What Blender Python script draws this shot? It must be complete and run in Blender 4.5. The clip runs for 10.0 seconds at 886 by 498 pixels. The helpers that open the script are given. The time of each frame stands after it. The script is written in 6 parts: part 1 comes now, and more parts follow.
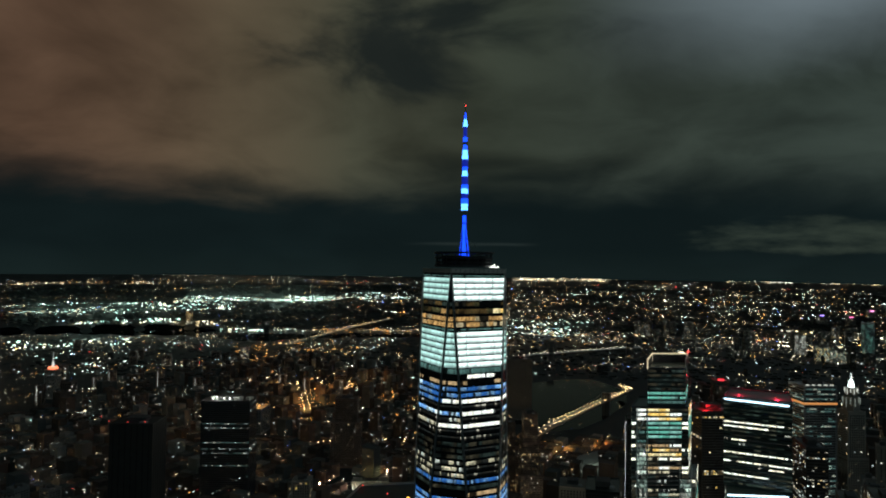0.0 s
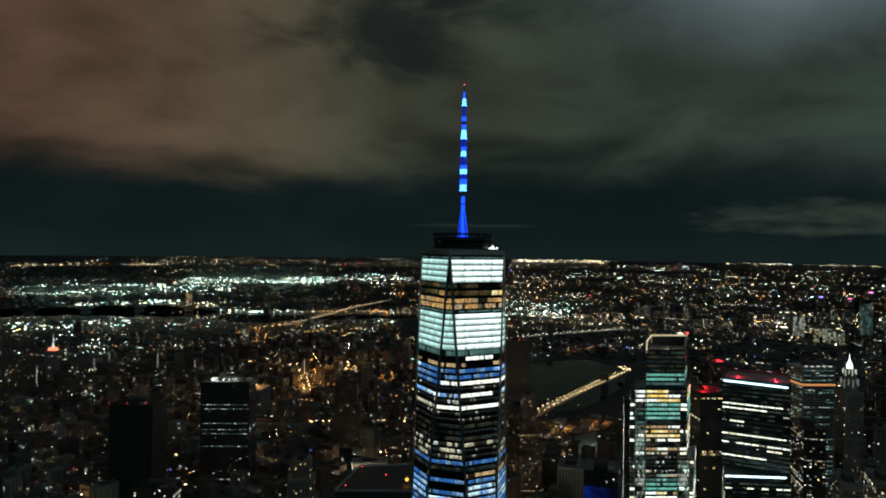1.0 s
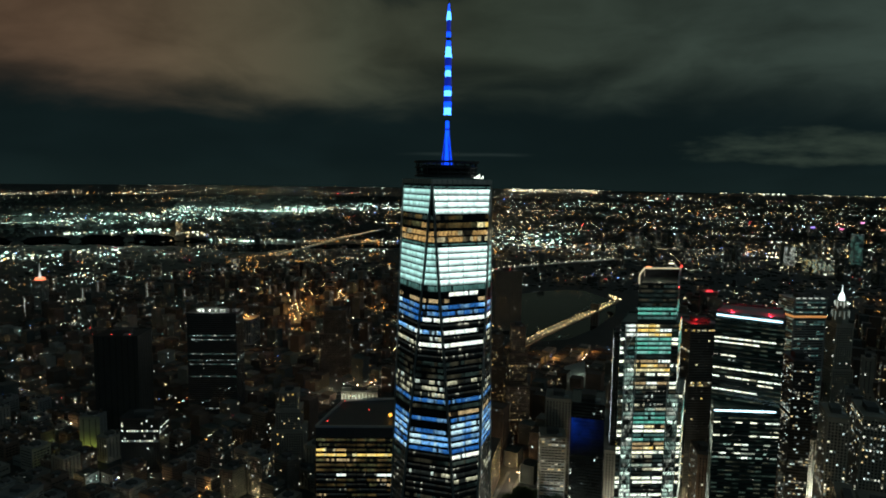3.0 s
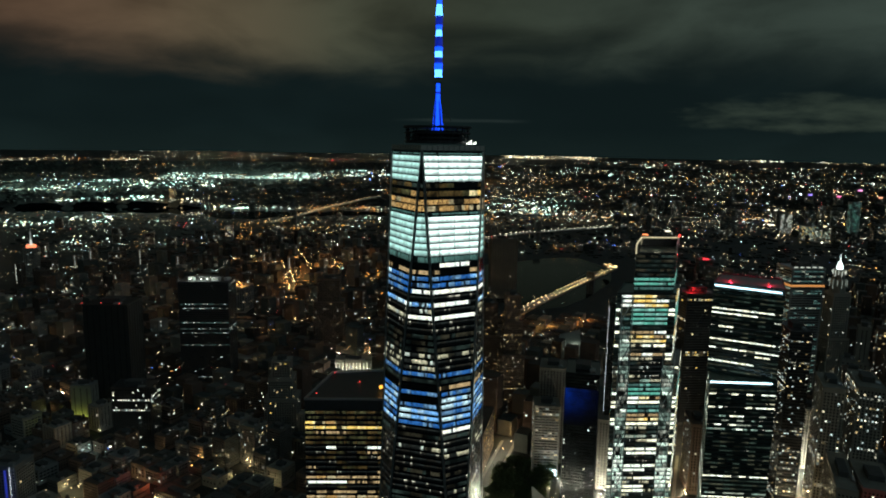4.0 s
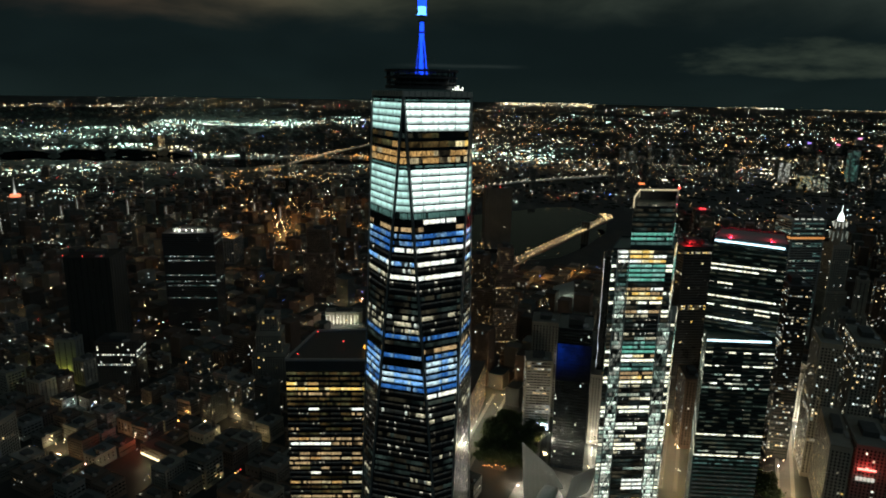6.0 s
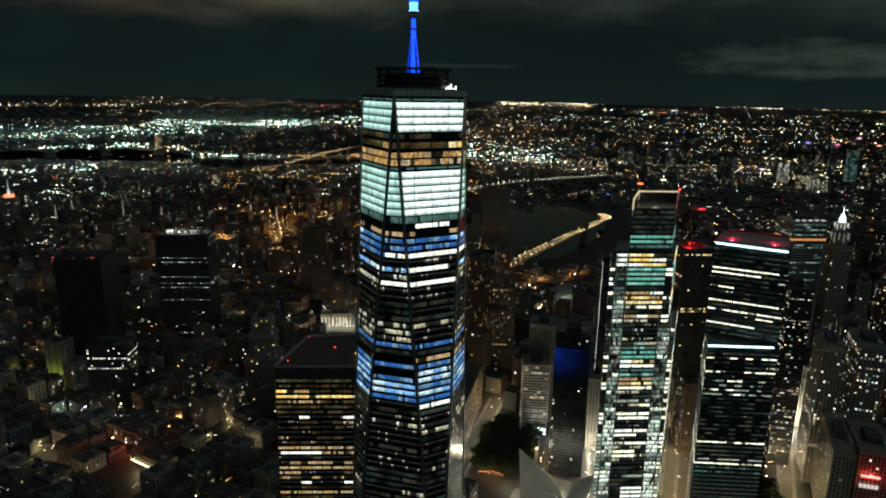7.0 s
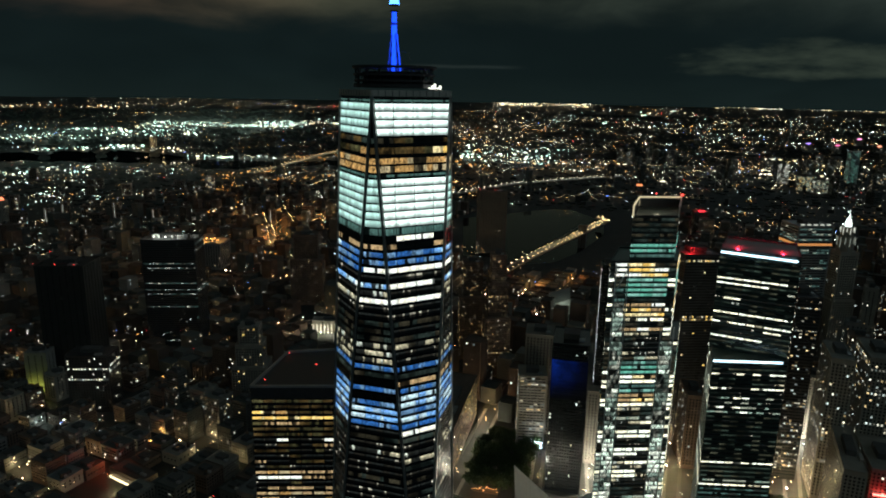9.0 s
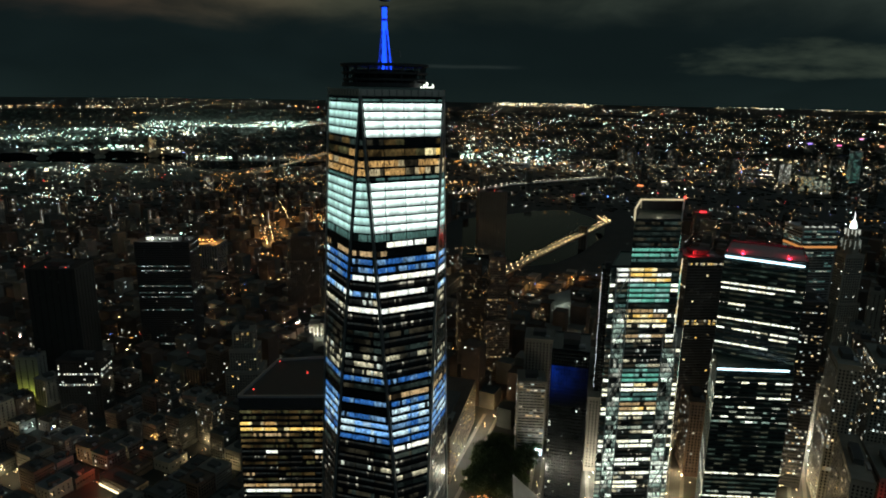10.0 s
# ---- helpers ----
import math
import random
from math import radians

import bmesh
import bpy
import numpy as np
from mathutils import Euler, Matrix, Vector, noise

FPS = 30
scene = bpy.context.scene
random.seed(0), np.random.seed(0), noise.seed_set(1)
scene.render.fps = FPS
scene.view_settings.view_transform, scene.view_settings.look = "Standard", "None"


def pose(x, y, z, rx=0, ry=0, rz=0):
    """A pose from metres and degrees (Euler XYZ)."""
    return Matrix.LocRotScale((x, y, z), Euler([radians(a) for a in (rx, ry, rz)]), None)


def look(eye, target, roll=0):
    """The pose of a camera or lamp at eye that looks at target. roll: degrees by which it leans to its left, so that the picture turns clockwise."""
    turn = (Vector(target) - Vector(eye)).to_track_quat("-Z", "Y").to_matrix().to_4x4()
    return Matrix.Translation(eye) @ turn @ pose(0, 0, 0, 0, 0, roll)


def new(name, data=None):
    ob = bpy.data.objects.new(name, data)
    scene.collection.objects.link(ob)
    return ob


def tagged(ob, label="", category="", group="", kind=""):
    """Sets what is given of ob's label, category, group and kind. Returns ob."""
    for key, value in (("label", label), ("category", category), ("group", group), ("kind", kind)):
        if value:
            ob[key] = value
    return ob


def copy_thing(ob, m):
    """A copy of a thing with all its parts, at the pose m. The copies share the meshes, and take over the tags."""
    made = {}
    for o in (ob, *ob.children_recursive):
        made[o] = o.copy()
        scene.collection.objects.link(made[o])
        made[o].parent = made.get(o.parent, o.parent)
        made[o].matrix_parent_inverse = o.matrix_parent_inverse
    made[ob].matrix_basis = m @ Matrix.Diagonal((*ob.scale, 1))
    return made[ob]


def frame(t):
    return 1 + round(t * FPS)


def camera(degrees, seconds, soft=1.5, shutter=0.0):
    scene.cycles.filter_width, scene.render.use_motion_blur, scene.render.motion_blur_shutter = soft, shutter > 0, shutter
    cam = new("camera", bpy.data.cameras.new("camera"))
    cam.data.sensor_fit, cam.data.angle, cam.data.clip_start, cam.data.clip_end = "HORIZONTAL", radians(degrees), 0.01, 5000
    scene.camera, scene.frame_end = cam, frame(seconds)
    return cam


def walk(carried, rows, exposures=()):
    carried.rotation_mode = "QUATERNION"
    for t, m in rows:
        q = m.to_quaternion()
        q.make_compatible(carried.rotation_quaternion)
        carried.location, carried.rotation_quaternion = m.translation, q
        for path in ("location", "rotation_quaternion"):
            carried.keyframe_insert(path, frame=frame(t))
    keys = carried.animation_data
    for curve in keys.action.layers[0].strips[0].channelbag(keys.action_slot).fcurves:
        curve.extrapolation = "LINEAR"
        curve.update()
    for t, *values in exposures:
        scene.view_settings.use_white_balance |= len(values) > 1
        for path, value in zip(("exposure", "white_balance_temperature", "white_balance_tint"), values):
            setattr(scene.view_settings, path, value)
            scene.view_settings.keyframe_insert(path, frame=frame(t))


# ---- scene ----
LENS = 67.95

# seconds, place in metres, heading, pitch and roll in degrees
PATH = [
    (0.0, 130.7, -455.2, 417.8, 17.85, 1.47, 0.72),
    (0.5, 130.4, -454.3, 417.8, 17.86, 0.99, 0.71),
    (1.0, 130.1, -450.8, 417.8, 17.79, -0.14, 0.72),
    (1.5, 129.6, -444.9, 417.8, 17.66, -1.92, 0.75),
    (2.0, 129.1, -437.5, 417.8, 17.49, -4.99, 0.79),
    (2.2, 128.9, -434.3, 417.7, 17.42, -6.20, 0.81),
    (3.3, 127.7, -416.0, 417.6, 17.01, -6.35, 0.91),
    (3.5, 127.5, -412.7, 417.5, 16.94, -7.18, 0.92),
    (4.0, 126.9, -404.6, 417.4, 16.77, -9.15, 0.97),
    (4.5, 126.3, -397.0, 417.3, 16.62, -11.14, 1.01),
    (5.0, 125.8, -389.7, 417.3, 16.49, -13.40, 1.04),
    (5.1, 125.7, -388.2, 417.2, 16.47, -13.60, 1.04),
    (5.5, 125.3, -382.6, 417.2, 16.38, -13.64, 1.06),
    (7.0, 124.1, -361.5, 416.9, 16.16, -13.68, 1.08),
    (7.5, 123.7, -354.0, 416.8, 16.12, -13.70, 1.07),
    (8.0, 123.4, -346.2, 416.7, 16.09, -13.70, 1.05),
    (8.5, 123.1, -338.0, 416.6, 16.07, -13.65, 1.03),
    (9.0, 122.8, -329.7, 416.5, 16.07, -13.60, 1.01),
    (9.5, 122.5, -321.3, 416.3, 16.09, -13.59, 0.99),
    (10.0, 122.1, -313.5, 416.1, 16.13, -13.59, 0.98),
]

def ahead(yaw, pitch):
    a, b = radians(yaw), radians(pitch)
    return Vector((-math.sin(a) * math.cos(b), math.cos(a) * math.cos(b), math.sin(b)))


cam = camera(LENS, 10.0, soft=1.9)
walk(cam, [(t, look((x, y, z), Vector((x, y, z)) + ahead(yaw, pitch), roll)) for t, x, y, z, yaw, pitch, roll in PATH], exposures=[(0.0, 0.33, 6150, 1.5), (1.5, 0.33, 6150, 1.5), (2.0, 0.33, 6080, -0.5), (3.5, 0.34, 6000, -6.5), (4.0, 0.34, 6120, -3.5), (4.5, 0.34, 6220, -1.5), (5.0, 0.34, 6300, 0.5), (10.0, 0.34, 6300, 0.5)])


# ---------------------------------------------------------------- node helper
class Graph:
    """Short way to write node trees."""

    def __init__(self, tree):
        self.tree = tree
        tree.nodes.clear()

    def node(self, kind):
        return self.tree.nodes.new(kind)

    def put(self, socket, value):
        if isinstance(value, bpy.types.NodeSocket):
            self.tree.links.new(value, socket)
        elif value is not None:
            socket.default_value = value

    def math(self, op, a, b=None, c=None):
        n = self.node("ShaderNodeMath")
        n.operation = op
        for s, v in zip(n.inputs, (a, b, c)):
            self.put(s, v)
        return n.outputs[0]

    def vmath(self, op, a, b=None, scale=None):
        n = self.node("ShaderNodeVectorMath")
        n.operation = op
        self.put(n.inputs[0], a)
        self.put(n.inputs[1], b)
        if scale is not None:
            self.put(n.inputs["Scale"], scale)
        return n.outputs[0]

    def noise(self, vector, scale, detail=4.0, rough=0.55, distortion=0.0, color=False):
        n = self.node("ShaderNodeTexNoise")
        self.put(n.inputs["Vector"], vector)
        self.put(n.inputs["Scale"], scale)
        self.put(n.inputs["Detail"], detail)
        self.put(n.inputs["Roughness"], rough)
        self.put(n.inputs["Distortion"], distortion)
        return n.outputs["Color" if color else "Fac"]

    def white(self, value):
        n = self.node("ShaderNodeTexWhiteNoise")
        n.noise_dimensions = "1D"
        self.put(n.inputs["W"], value)
        return n.outputs["Value"]

    def smooth(self, value, lo, hi, to0=0.0, to1=1.0):
        n = self.node("ShaderNodeMapRange")
        n.interpolation_type = "SMOOTHSTEP"
        for s, v in zip(n.inputs, (value, lo, hi, to0, to1)):
            self.put(s, v)
        return n.outputs[0]

    def ramp(self, fac, stops, flat=False):
        n = self.node("ShaderNodeValToRGB")
        r = n.color_ramp
        r.interpolation = "CONSTANT" if flat else "LINEAR"
        while len(r.elements) < len(stops):
            r.elements.new(0.5)
        for e, (p, c) in zip(r.elements, stops):
            e.position, e.color = p, (*c, 1)
        self.put(n.inputs[0], fac)
        return n.outputs[0]

    def mix(self, fac, a, b, mode="MIX"):
        n = self.node("ShaderNodeMix")
        n.data_type, n.blend_type = "RGBA", mode
        self.put(n.inputs[0], fac)
        for s, v in ((n.inputs[6], a), (n.inputs[7], b)):
            self.put(s, (*v, 1) if isinstance(v, tuple) and len(v) == 3 else v)
        return n.outputs[2]

    def bump(self, height, strength, distance=0.1):
        n = self.node("ShaderNodeBump")
        self.put(n.inputs["Strength"], strength)
        self.put(n.inputs["Distance"], distance)
        self.put(n.inputs["Height"], height)
        return n.outputs[0]

    def xyz(self, vector):
        n = self.node("ShaderNodeSeparateXYZ")
        self.put(n.inputs[0], vector)
        return n.outputs

    def vec(self, x, y, z=0.0):
        n = self.node("ShaderNodeCombineXYZ")
        for s, v in zip(n.inputs, (x, y, z)):
            self.put(s, v)
        return n.outputs[0]


# ---------------------------------------------------------------- night sky
world = bpy.data.worlds.new("night_sky")
scene.world = world
world.use_nodes = True
g = Graph(world.node_tree)
direction = g.node("ShaderNodeTexCoord").outputs["Generated"]
dx, dy, dz = g.xyz(direction)
bearing = g.math("MULTIPLY", g.math("ARCTAN2", g.math("MULTIPLY", dx, -1.0), dy), 57.2958)   # degrees, to the left of +y
height = g.math("MULTIPLY", g.math("ARCSINE", dz), 57.2958)
# cloud deck seen in perspective, drawn out along the horizon
flat = g.math("ADD", g.math("MAXIMUM", dz, 0.0), 0.30)
deck = g.vec(g.math("DIVIDE", dx, flat), g.math("DIVIDE", dy, flat), g.math("MULTIPLY", dz, 2.0))
drift = g.vmath("ADD", deck, g.vmath("SCALE", g.noise(deck, 1.3, 2.0, 0.5, 0.0, True), None, 0.55))
soft_cloud = g.noise(drift, 1.25, 2.0, 0.5)
fine_cloud = g.noise(drift, 3.4, 5.0, 0.52, 0.15)
mass = g.math("ADD", g.math("MULTIPLY", soft_cloud, 0.62), g.math("MULTIPLY", fine_cloud, 0.38))
edge = g.math("MULTIPLY", g.math("SUBTRACT", mass, 0.5), 9.0)
lifted = g.math("ADD", height, edge)
bank = g.smooth(lifted, 4.4, 10.0)
body = g.smooth(mass, 0.34, 0.66, 0.50, 1.22)
tint = g.ramp(g.smooth(bearing, -18.0, 54.0), [(0.0, (0.034, 0.043, 0.036)), (0.40, (0.038, 0.043, 0.031)), (0.66, (0.053, 0.050, 0.033)), (0.85, (0.084, 0.060, 0.037)), (1.0, (0.098, 0.054, 0.034))])
tint = g.mix(g.smooth(g.math("ABSOLUTE", g.math("SUBTRACT", bearing, 16.0)), 46.0, 80.0), tint, (0.026, 0.036, 0.032))
cloud = g.mix(1.0, tint, g.vec(body, body, body), "MULTIPLY")
# paler opening towards the upper right, darker hole overhead
pale = g.math("MULTIPLY", g.smooth(bearing, 10.0, -14.0), g.smooth(lifted, 13.5, 23.0))
cloud = g.mix(g.math("MULTIPLY", pale, 0.85), cloud, (0.17, 0.195, 0.22))
hole_x = g.math("DIVIDE", g.math("SUBTRACT", bearing, 19.0), 11.0)
hole_y = g.math("DIVIDE", g.math("SUBTRACT", height, 19.0), 3.8)
hole = g.smooth(g.math("ADD", g.math("ADD", g.math("MULTIPLY", hole_x, hole_x), g.math("MULTIPLY", hole_y, hole_y)), g.math("MULTIPLY", g.math("SUBTRACT", fine_cloud, 0.5), 7.0)), 1.8, -0.4)
cloud = g.mix(g.math("MULTIPLY", hole, 0.85), cloud, (0.009, 0.012, 0.012))
# low lit cloud near the horizon: flat below, domed above
low_x = g.math("DIVIDE", g.math("ADD", bearing, 15.5), 12.0)
low_y = g.math("DIVIDE", g.math("SUBTRACT", height, 1.75), g.smooth(height, 1.55, 1.95, 0.5, 2.2))
low = g.smooth(g.math("ADD", g.math("ADD", g.math("MULTIPLY", low_x, low_x), g.math("MULTIPLY", low_y, low_y)), g.math("MULTIPLY", g.math("SUBTRACT", g.noise(g.vec(g.math("MULTIPLY", bearing, 0.22), g.math("MULTIPLY", height, 0.8), 3.0), 1.0, 4.0, 0.55), 0.5), 4.2)), 1.5, -0.5)
clear = g.ramp(g.smooth(height, -3.0, 9.0), [(0.0, (0.0085, 0.0140, 0.0135)), (0.3, (0.0056, 0.0098, 0.0102)), (1.0, (0.0052, 0.0090, 0.0096))])
thin = g.smooth(soft_cloud, 0.40, 0.70, 0.94, 1.22)
clear = g.mix(1.0, clear, g.vec(thin, thin, thin), "MULTIPLY")
# unseen cloud overhead is darkened, its red cut to make ambient light greener
dim = g.smooth(height, 25.0, 46.0, 1.0, 0.22)
cloud = g.mix(1.0, cloud, g.vec(g.math("MULTIPLY", dim, g.smooth(height, 24.0, 40.0, 1.0, 0.72)), dim, dim), "MULTIPLY")
sky = g.mix(bank, clear, cloud)
# one thin streak of mist behind the mast
streak = g.math("MULTIPLY", g.math("MULTIPLY", g.smooth(bearing, 9.0, 12.0), g.smooth(bearing, 22.0, 17.0)), g.smooth(g.math("ABSOLUTE", g.math("SUBTRACT", height, g.math("ADD", 1.75, g.math("MULTIPLY", fine_cloud, 0.35)))), 0.22, 0.0))
sky = g.mix(g.math("MULTIPLY", streak, 0.4), sky, (0.030, 0.038, 0.036))
sky = g.mix(low, sky, (0.031, 0.039, 0.030))
back = g.node("ShaderNodeBackground")
g.put(back.inputs[0], sky)
back.inputs[1].default_value = 0.86
g.put(g.node("ShaderNodeOutputWorld").inputs[0], back.outputs[0])


# ---------------------------------------------------------------- materials
def material(name):
    m = bpy.data.materials.new(name)
    m.use_nodes = True
    return m, Graph(m.node_tree)


def finish(m, g, color, rough=0.8, metal=0.0, normal=None, emit=None, power=0.0, sample=True, spec=0.5):
    b = g.node("ShaderNodeBsdfPrincipled")
    g.put(b.inputs["Base Color"], (*color, 1) if isinstance(color, tuple) else color)
    g.put(b.inputs["Roughness"], rough)
    g.put(b.inputs["Metallic"], metal)
    g.put(b.inputs["Specular IOR Level"], spec)
    if normal is not None:
        g.put(b.inputs["Normal"], normal)
    if emit is not None:
        g.put(b.inputs["Emission Color"], (*emit, 1) if isinstance(emit, tuple) else emit)
        g.put(b.inputs["Emission Strength"], power)
    g.put(g.node("ShaderNodeOutputMaterial").inputs[0], b.outputs[0])
    if not sample:
        m.cycles.emission_sampling = "NONE"
    return m


def place(g):
    return g.node("ShaderNodeNewGeometry").outputs["Position"]


def island(g):
    return g.node("ShaderNodeNewGeometry").outputs["Random Per Island"]


def worn(name, dark, light, scale, rough=0.85, bump=0.3, metal=0.0):
    """A matt surface with grain and broad stains."""
    m, g = material(name)
    p = place(g)
    coarse, grain = g.noise(p, scale, 5.0, 0.6), g.noise(p, scale * 14, 4.0, 0.6)
    own = g.node("ShaderNodeObjectInfo").outputs["Random"]
    f = g.math("ADD", g.math("MULTIPLY", coarse, 0.55), g.math("ADD", g.math("MULTIPLY", grain, 0.2), g.math("MULTIPLY", own, 0.3)))
    return finish(m, g, g.ramp(f, [(0.25, dark), (0.8, light)]), g.math("ADD", rough - 0.1, g.math("MULTIPLY", grain, 0.2)), metal, g.bump(grain, bump))


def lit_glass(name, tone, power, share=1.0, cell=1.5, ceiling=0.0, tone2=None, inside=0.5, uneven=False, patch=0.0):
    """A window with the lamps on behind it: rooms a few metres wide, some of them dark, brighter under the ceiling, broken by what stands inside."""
    m, g = material(name)
    u, v, _ = g.xyz(g.node("ShaderNodeUVMap").outputs[0])
    own = g.math("ADD", g.node("ShaderNodeObjectInfo").outputs["Random"], island(g))
    room = g.math("ADD", g.math("FLOOR", g.math("DIVIDE", u, cell)), g.math("MULTIPLY", own, 917.3))
    pair = g.math("ADD", g.math("FLOOR", g.math("DIVIDE", u, cell * 2.7)), g.math("MULTIPLY", own, 613.1))
    draw = g.math("ADD", g.math("MULTIPLY", g.white(room), 0.45), g.math("MULTIPLY", g.white(pair), 0.55))
    # unlit rooms keep a faint emission that stands in for sheen on glass
    bright = g.math("MULTIPLY", g.smooth(draw, 0.10 + 0.80 * share + 0.03, 0.10 + 0.80 * share - 0.03, 0.028, 1.0), g.math("ADD", 0.6, g.math("MULTIPLY", g.white(g.math("ADD", room, 0.37)), 0.5)))
    if uneven:
        bright = g.math("MULTIPLY", bright, g.math("ADD", 0.10, g.math("MULTIPLY", g.math("POWER", g.white(g.math("MULTIPLY", own, 271.9)), 2.5), 1.7)))
    shape = g.noise(g.vec(g.math("MULTIPLY", u, 2.3), g.math("MULTIPLY", v, 1.6), g.math("MULTIPLY", own, 40.0)), 1.0, 3.0, 0.6)
    clutter = g.smooth(shape, 0.36, 0.62, 1.0 - inside, 1.0 + inside * 0.3)
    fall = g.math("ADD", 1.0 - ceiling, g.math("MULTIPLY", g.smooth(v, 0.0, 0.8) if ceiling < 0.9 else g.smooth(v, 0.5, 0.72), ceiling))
    bars = g.smooth(g.math("PINGPONG", u, cell / 2), 0.02, 0.10, 0.45, 1.0)
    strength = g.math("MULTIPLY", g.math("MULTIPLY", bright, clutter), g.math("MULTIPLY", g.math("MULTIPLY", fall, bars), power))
    if patch:
        strength = g.math("MULTIPLY", strength, g.smooth(g.noise(place(g), patch, 3.0, 0.6), 0.36, 0.68, 0.10, 1.5))
    color = tone if tone2 is None else g.mix(g.smooth(g.white(pair), 0.45, 0.55), tone, tone2)
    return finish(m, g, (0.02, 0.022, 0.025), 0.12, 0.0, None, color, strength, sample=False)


def glow(name, tone, power, sample=False):
    m, g = material(name)
    return finish(m, g, (0.3, 0.3, 0.3), 0.5, 0.0, None, tone, power, sample=sample)


def light_points(name, stops, power, steep=6.0):
    m, g = material(name)
    r = island(g)
    level = g.math("ADD", 0.06, g.math("MULTIPLY", g.math("POWER", g.white(g.math("MULTIPLY", r, 311.0)), steep), 1.7))
    return finish(m, g, (0.2, 0.2, 0.2), 0.5, 0.0, None, g.ramp(g.white(g.math("MULTIPLY", r, 77.7)), stops, flat=True), g.math("MULTIPLY", level, power), sample=False)


def glazed(name, tone, rough=0.12):
    m, g = material(name)
    p = place(g)
    n = g.noise(p, 0.12, 3.0)
    return finish(m, g, g.ramp(n, [(0.3, tone), (0.7, tuple(c * 1.7 for c in tone))]), g.math("ADD", rough, g.math("MULTIPLY", n, 0.1)), 0.0, g.bump(g.noise(p, 0.35, 2.0), 0.05), spec=0.8)


STREET = [(0.0, (1.0, 0.70, 0.36)), (0.32, (0.97, 0.94, 0.70)), (0.52, (0.76, 1.0, 0.88)), (0.68, (0.62, 0.82, 1.0)), (0.76, (1.0, 0.42, 0.10)), (0.945, (1.0, 0.04, 0.04)), (0.972, (0.08, 0.2, 1.0))]
ORANGE = [(0.0, (1.0, 0.36, 0.06)), (0.5, (1.0, 0.52, 0.16)), (0.85, (1.0, 0.8, 0.5))]
COOL = [(0.0, (0.62, 1.0, 0.86)), (0.5, (0.88, 1.0, 0.88)), (0.8, (1.0, 0.88, 0.55))]
GOLDEN = [(0.0, (1.0, 0.72, 0.36)), (0.5, (1.0, 0.92, 0.7))]

def mixed_walls(name):
    """Masonry of many joined buildings: brick, stone and concrete by turns."""
    m, g = material(name)
    p = place(g)
    grain = g.noise(p, 0.9, 4.0, 0.6)
    tone = g.ramp(g.white(g.math("MULTIPLY", island(g), 213.7)), [(0.0, (0.07, 0.055, 0.045)), (0.3, (0.13, 0.09, 0.07)), (0.55, (0.09, 0.095, 0.088)), (0.8, (0.17, 0.155, 0.13)), (0.93, (0.24, 0.225, 0.20))], flat=True)
    shade = g.math("ADD", 0.65, g.math("MULTIPLY", g.noise(p, 0.07, 4.0), 0.7))
    return finish(m, g, g.mix(1.0, tone, g.vec(shade, shade, shade), "MULTIPLY"), 0.85, 0.0, g.bump(grain, 0.3))


M_GROUND = worn("asphalt_and_roofs", (0.02, 0.021, 0.02), (0.06, 0.06, 0.054), 0.02)
M_FARROOF = worn("far_roofs", (0.022, 0.026, 0.024), (0.07, 0.075, 0.066), 0.02)
M_ROAD = worn("asphalt", (0.035, 0.035, 0.035), (0.07, 0.068, 0.065), 0.15)
M_PAVE = worn("pavement_stone", (0.11, 0.107, 0.10), (0.22, 0.21, 0.195), 0.3)
M_BRICK = worn("brick_masonry", (0.10, 0.072, 0.056), (0.22, 0.16, 0.125), 0.08)
M_STONE = worn("limestone", (0.20, 0.185, 0.16), (0.38, 0.35, 0.30), 0.08)
M_BLACKSTONE = worn("black_granite", (0.018, 0.02, 0.019), (0.045, 0.046, 0.043), 0.06)
M_DARKSTONE = worn("dark_granite", (0.075, 0.08, 0.072), (0.17, 0.17, 0.155), 0.06)
M_CONCRETE = worn("concrete", (0.16, 0.16, 0.155), (0.30, 0.295, 0.285), 0.1)
M_ROOF = worn("roof_felt", (0.05, 0.05, 0.05), (0.13, 0.125, 0.12), 0.2)
M_STEEL = worn("brushed_steel", (0.30, 0.31, 0.32), (0.5, 0.5, 0.5), 0.5, 0.4, 0.1, 0.6)
# albedo raised to stand in for lamplight on the tower's parapet
M_PARAPET = worn("brightened_parapet_metal", (0.60, 0.57, 0.51), (0.78, 0.75, 0.68), 0.4, 0.6, 0.1)
M_DARKSTEEL = worn("dark_steel", (0.04, 0.042, 0.045), (0.09, 0.09, 0.095), 0.5, 0.5, 0.1, 0.4)
M_WHITESTEEL = worn("white_painted_steel", (0.62, 0.62, 0.60), (0.80, 0.80, 0.78), 0.3, 0.55, 0.05)
M_CITY = mixed_walls("mixed_masonry")
M_GLASS = glazed("tower_glass", (0.010, 0.013, 0.016))
M_GLASS2 = glazed("green_tower_glass", (0.030, 0.046, 0.042), 0.28)
M_LEAF = worn("leaves_at_night", (0.035, 0.055, 0.02), (0.08, 0.11, 0.045), 0.7)
M_BARK = worn("bark", (0.07, 0.05, 0.035), (0.15, 0.11, 0.08), 1.5)

m, g = material("river_water")
p = place(g)
M_WATER = finish(m, g, (0.003, 0.005, 0.006), 0.07, 0.0, g.bump(g.noise(p, 0.03, 4.0, 0.6), 0.16, 1.0), spec=0.12)

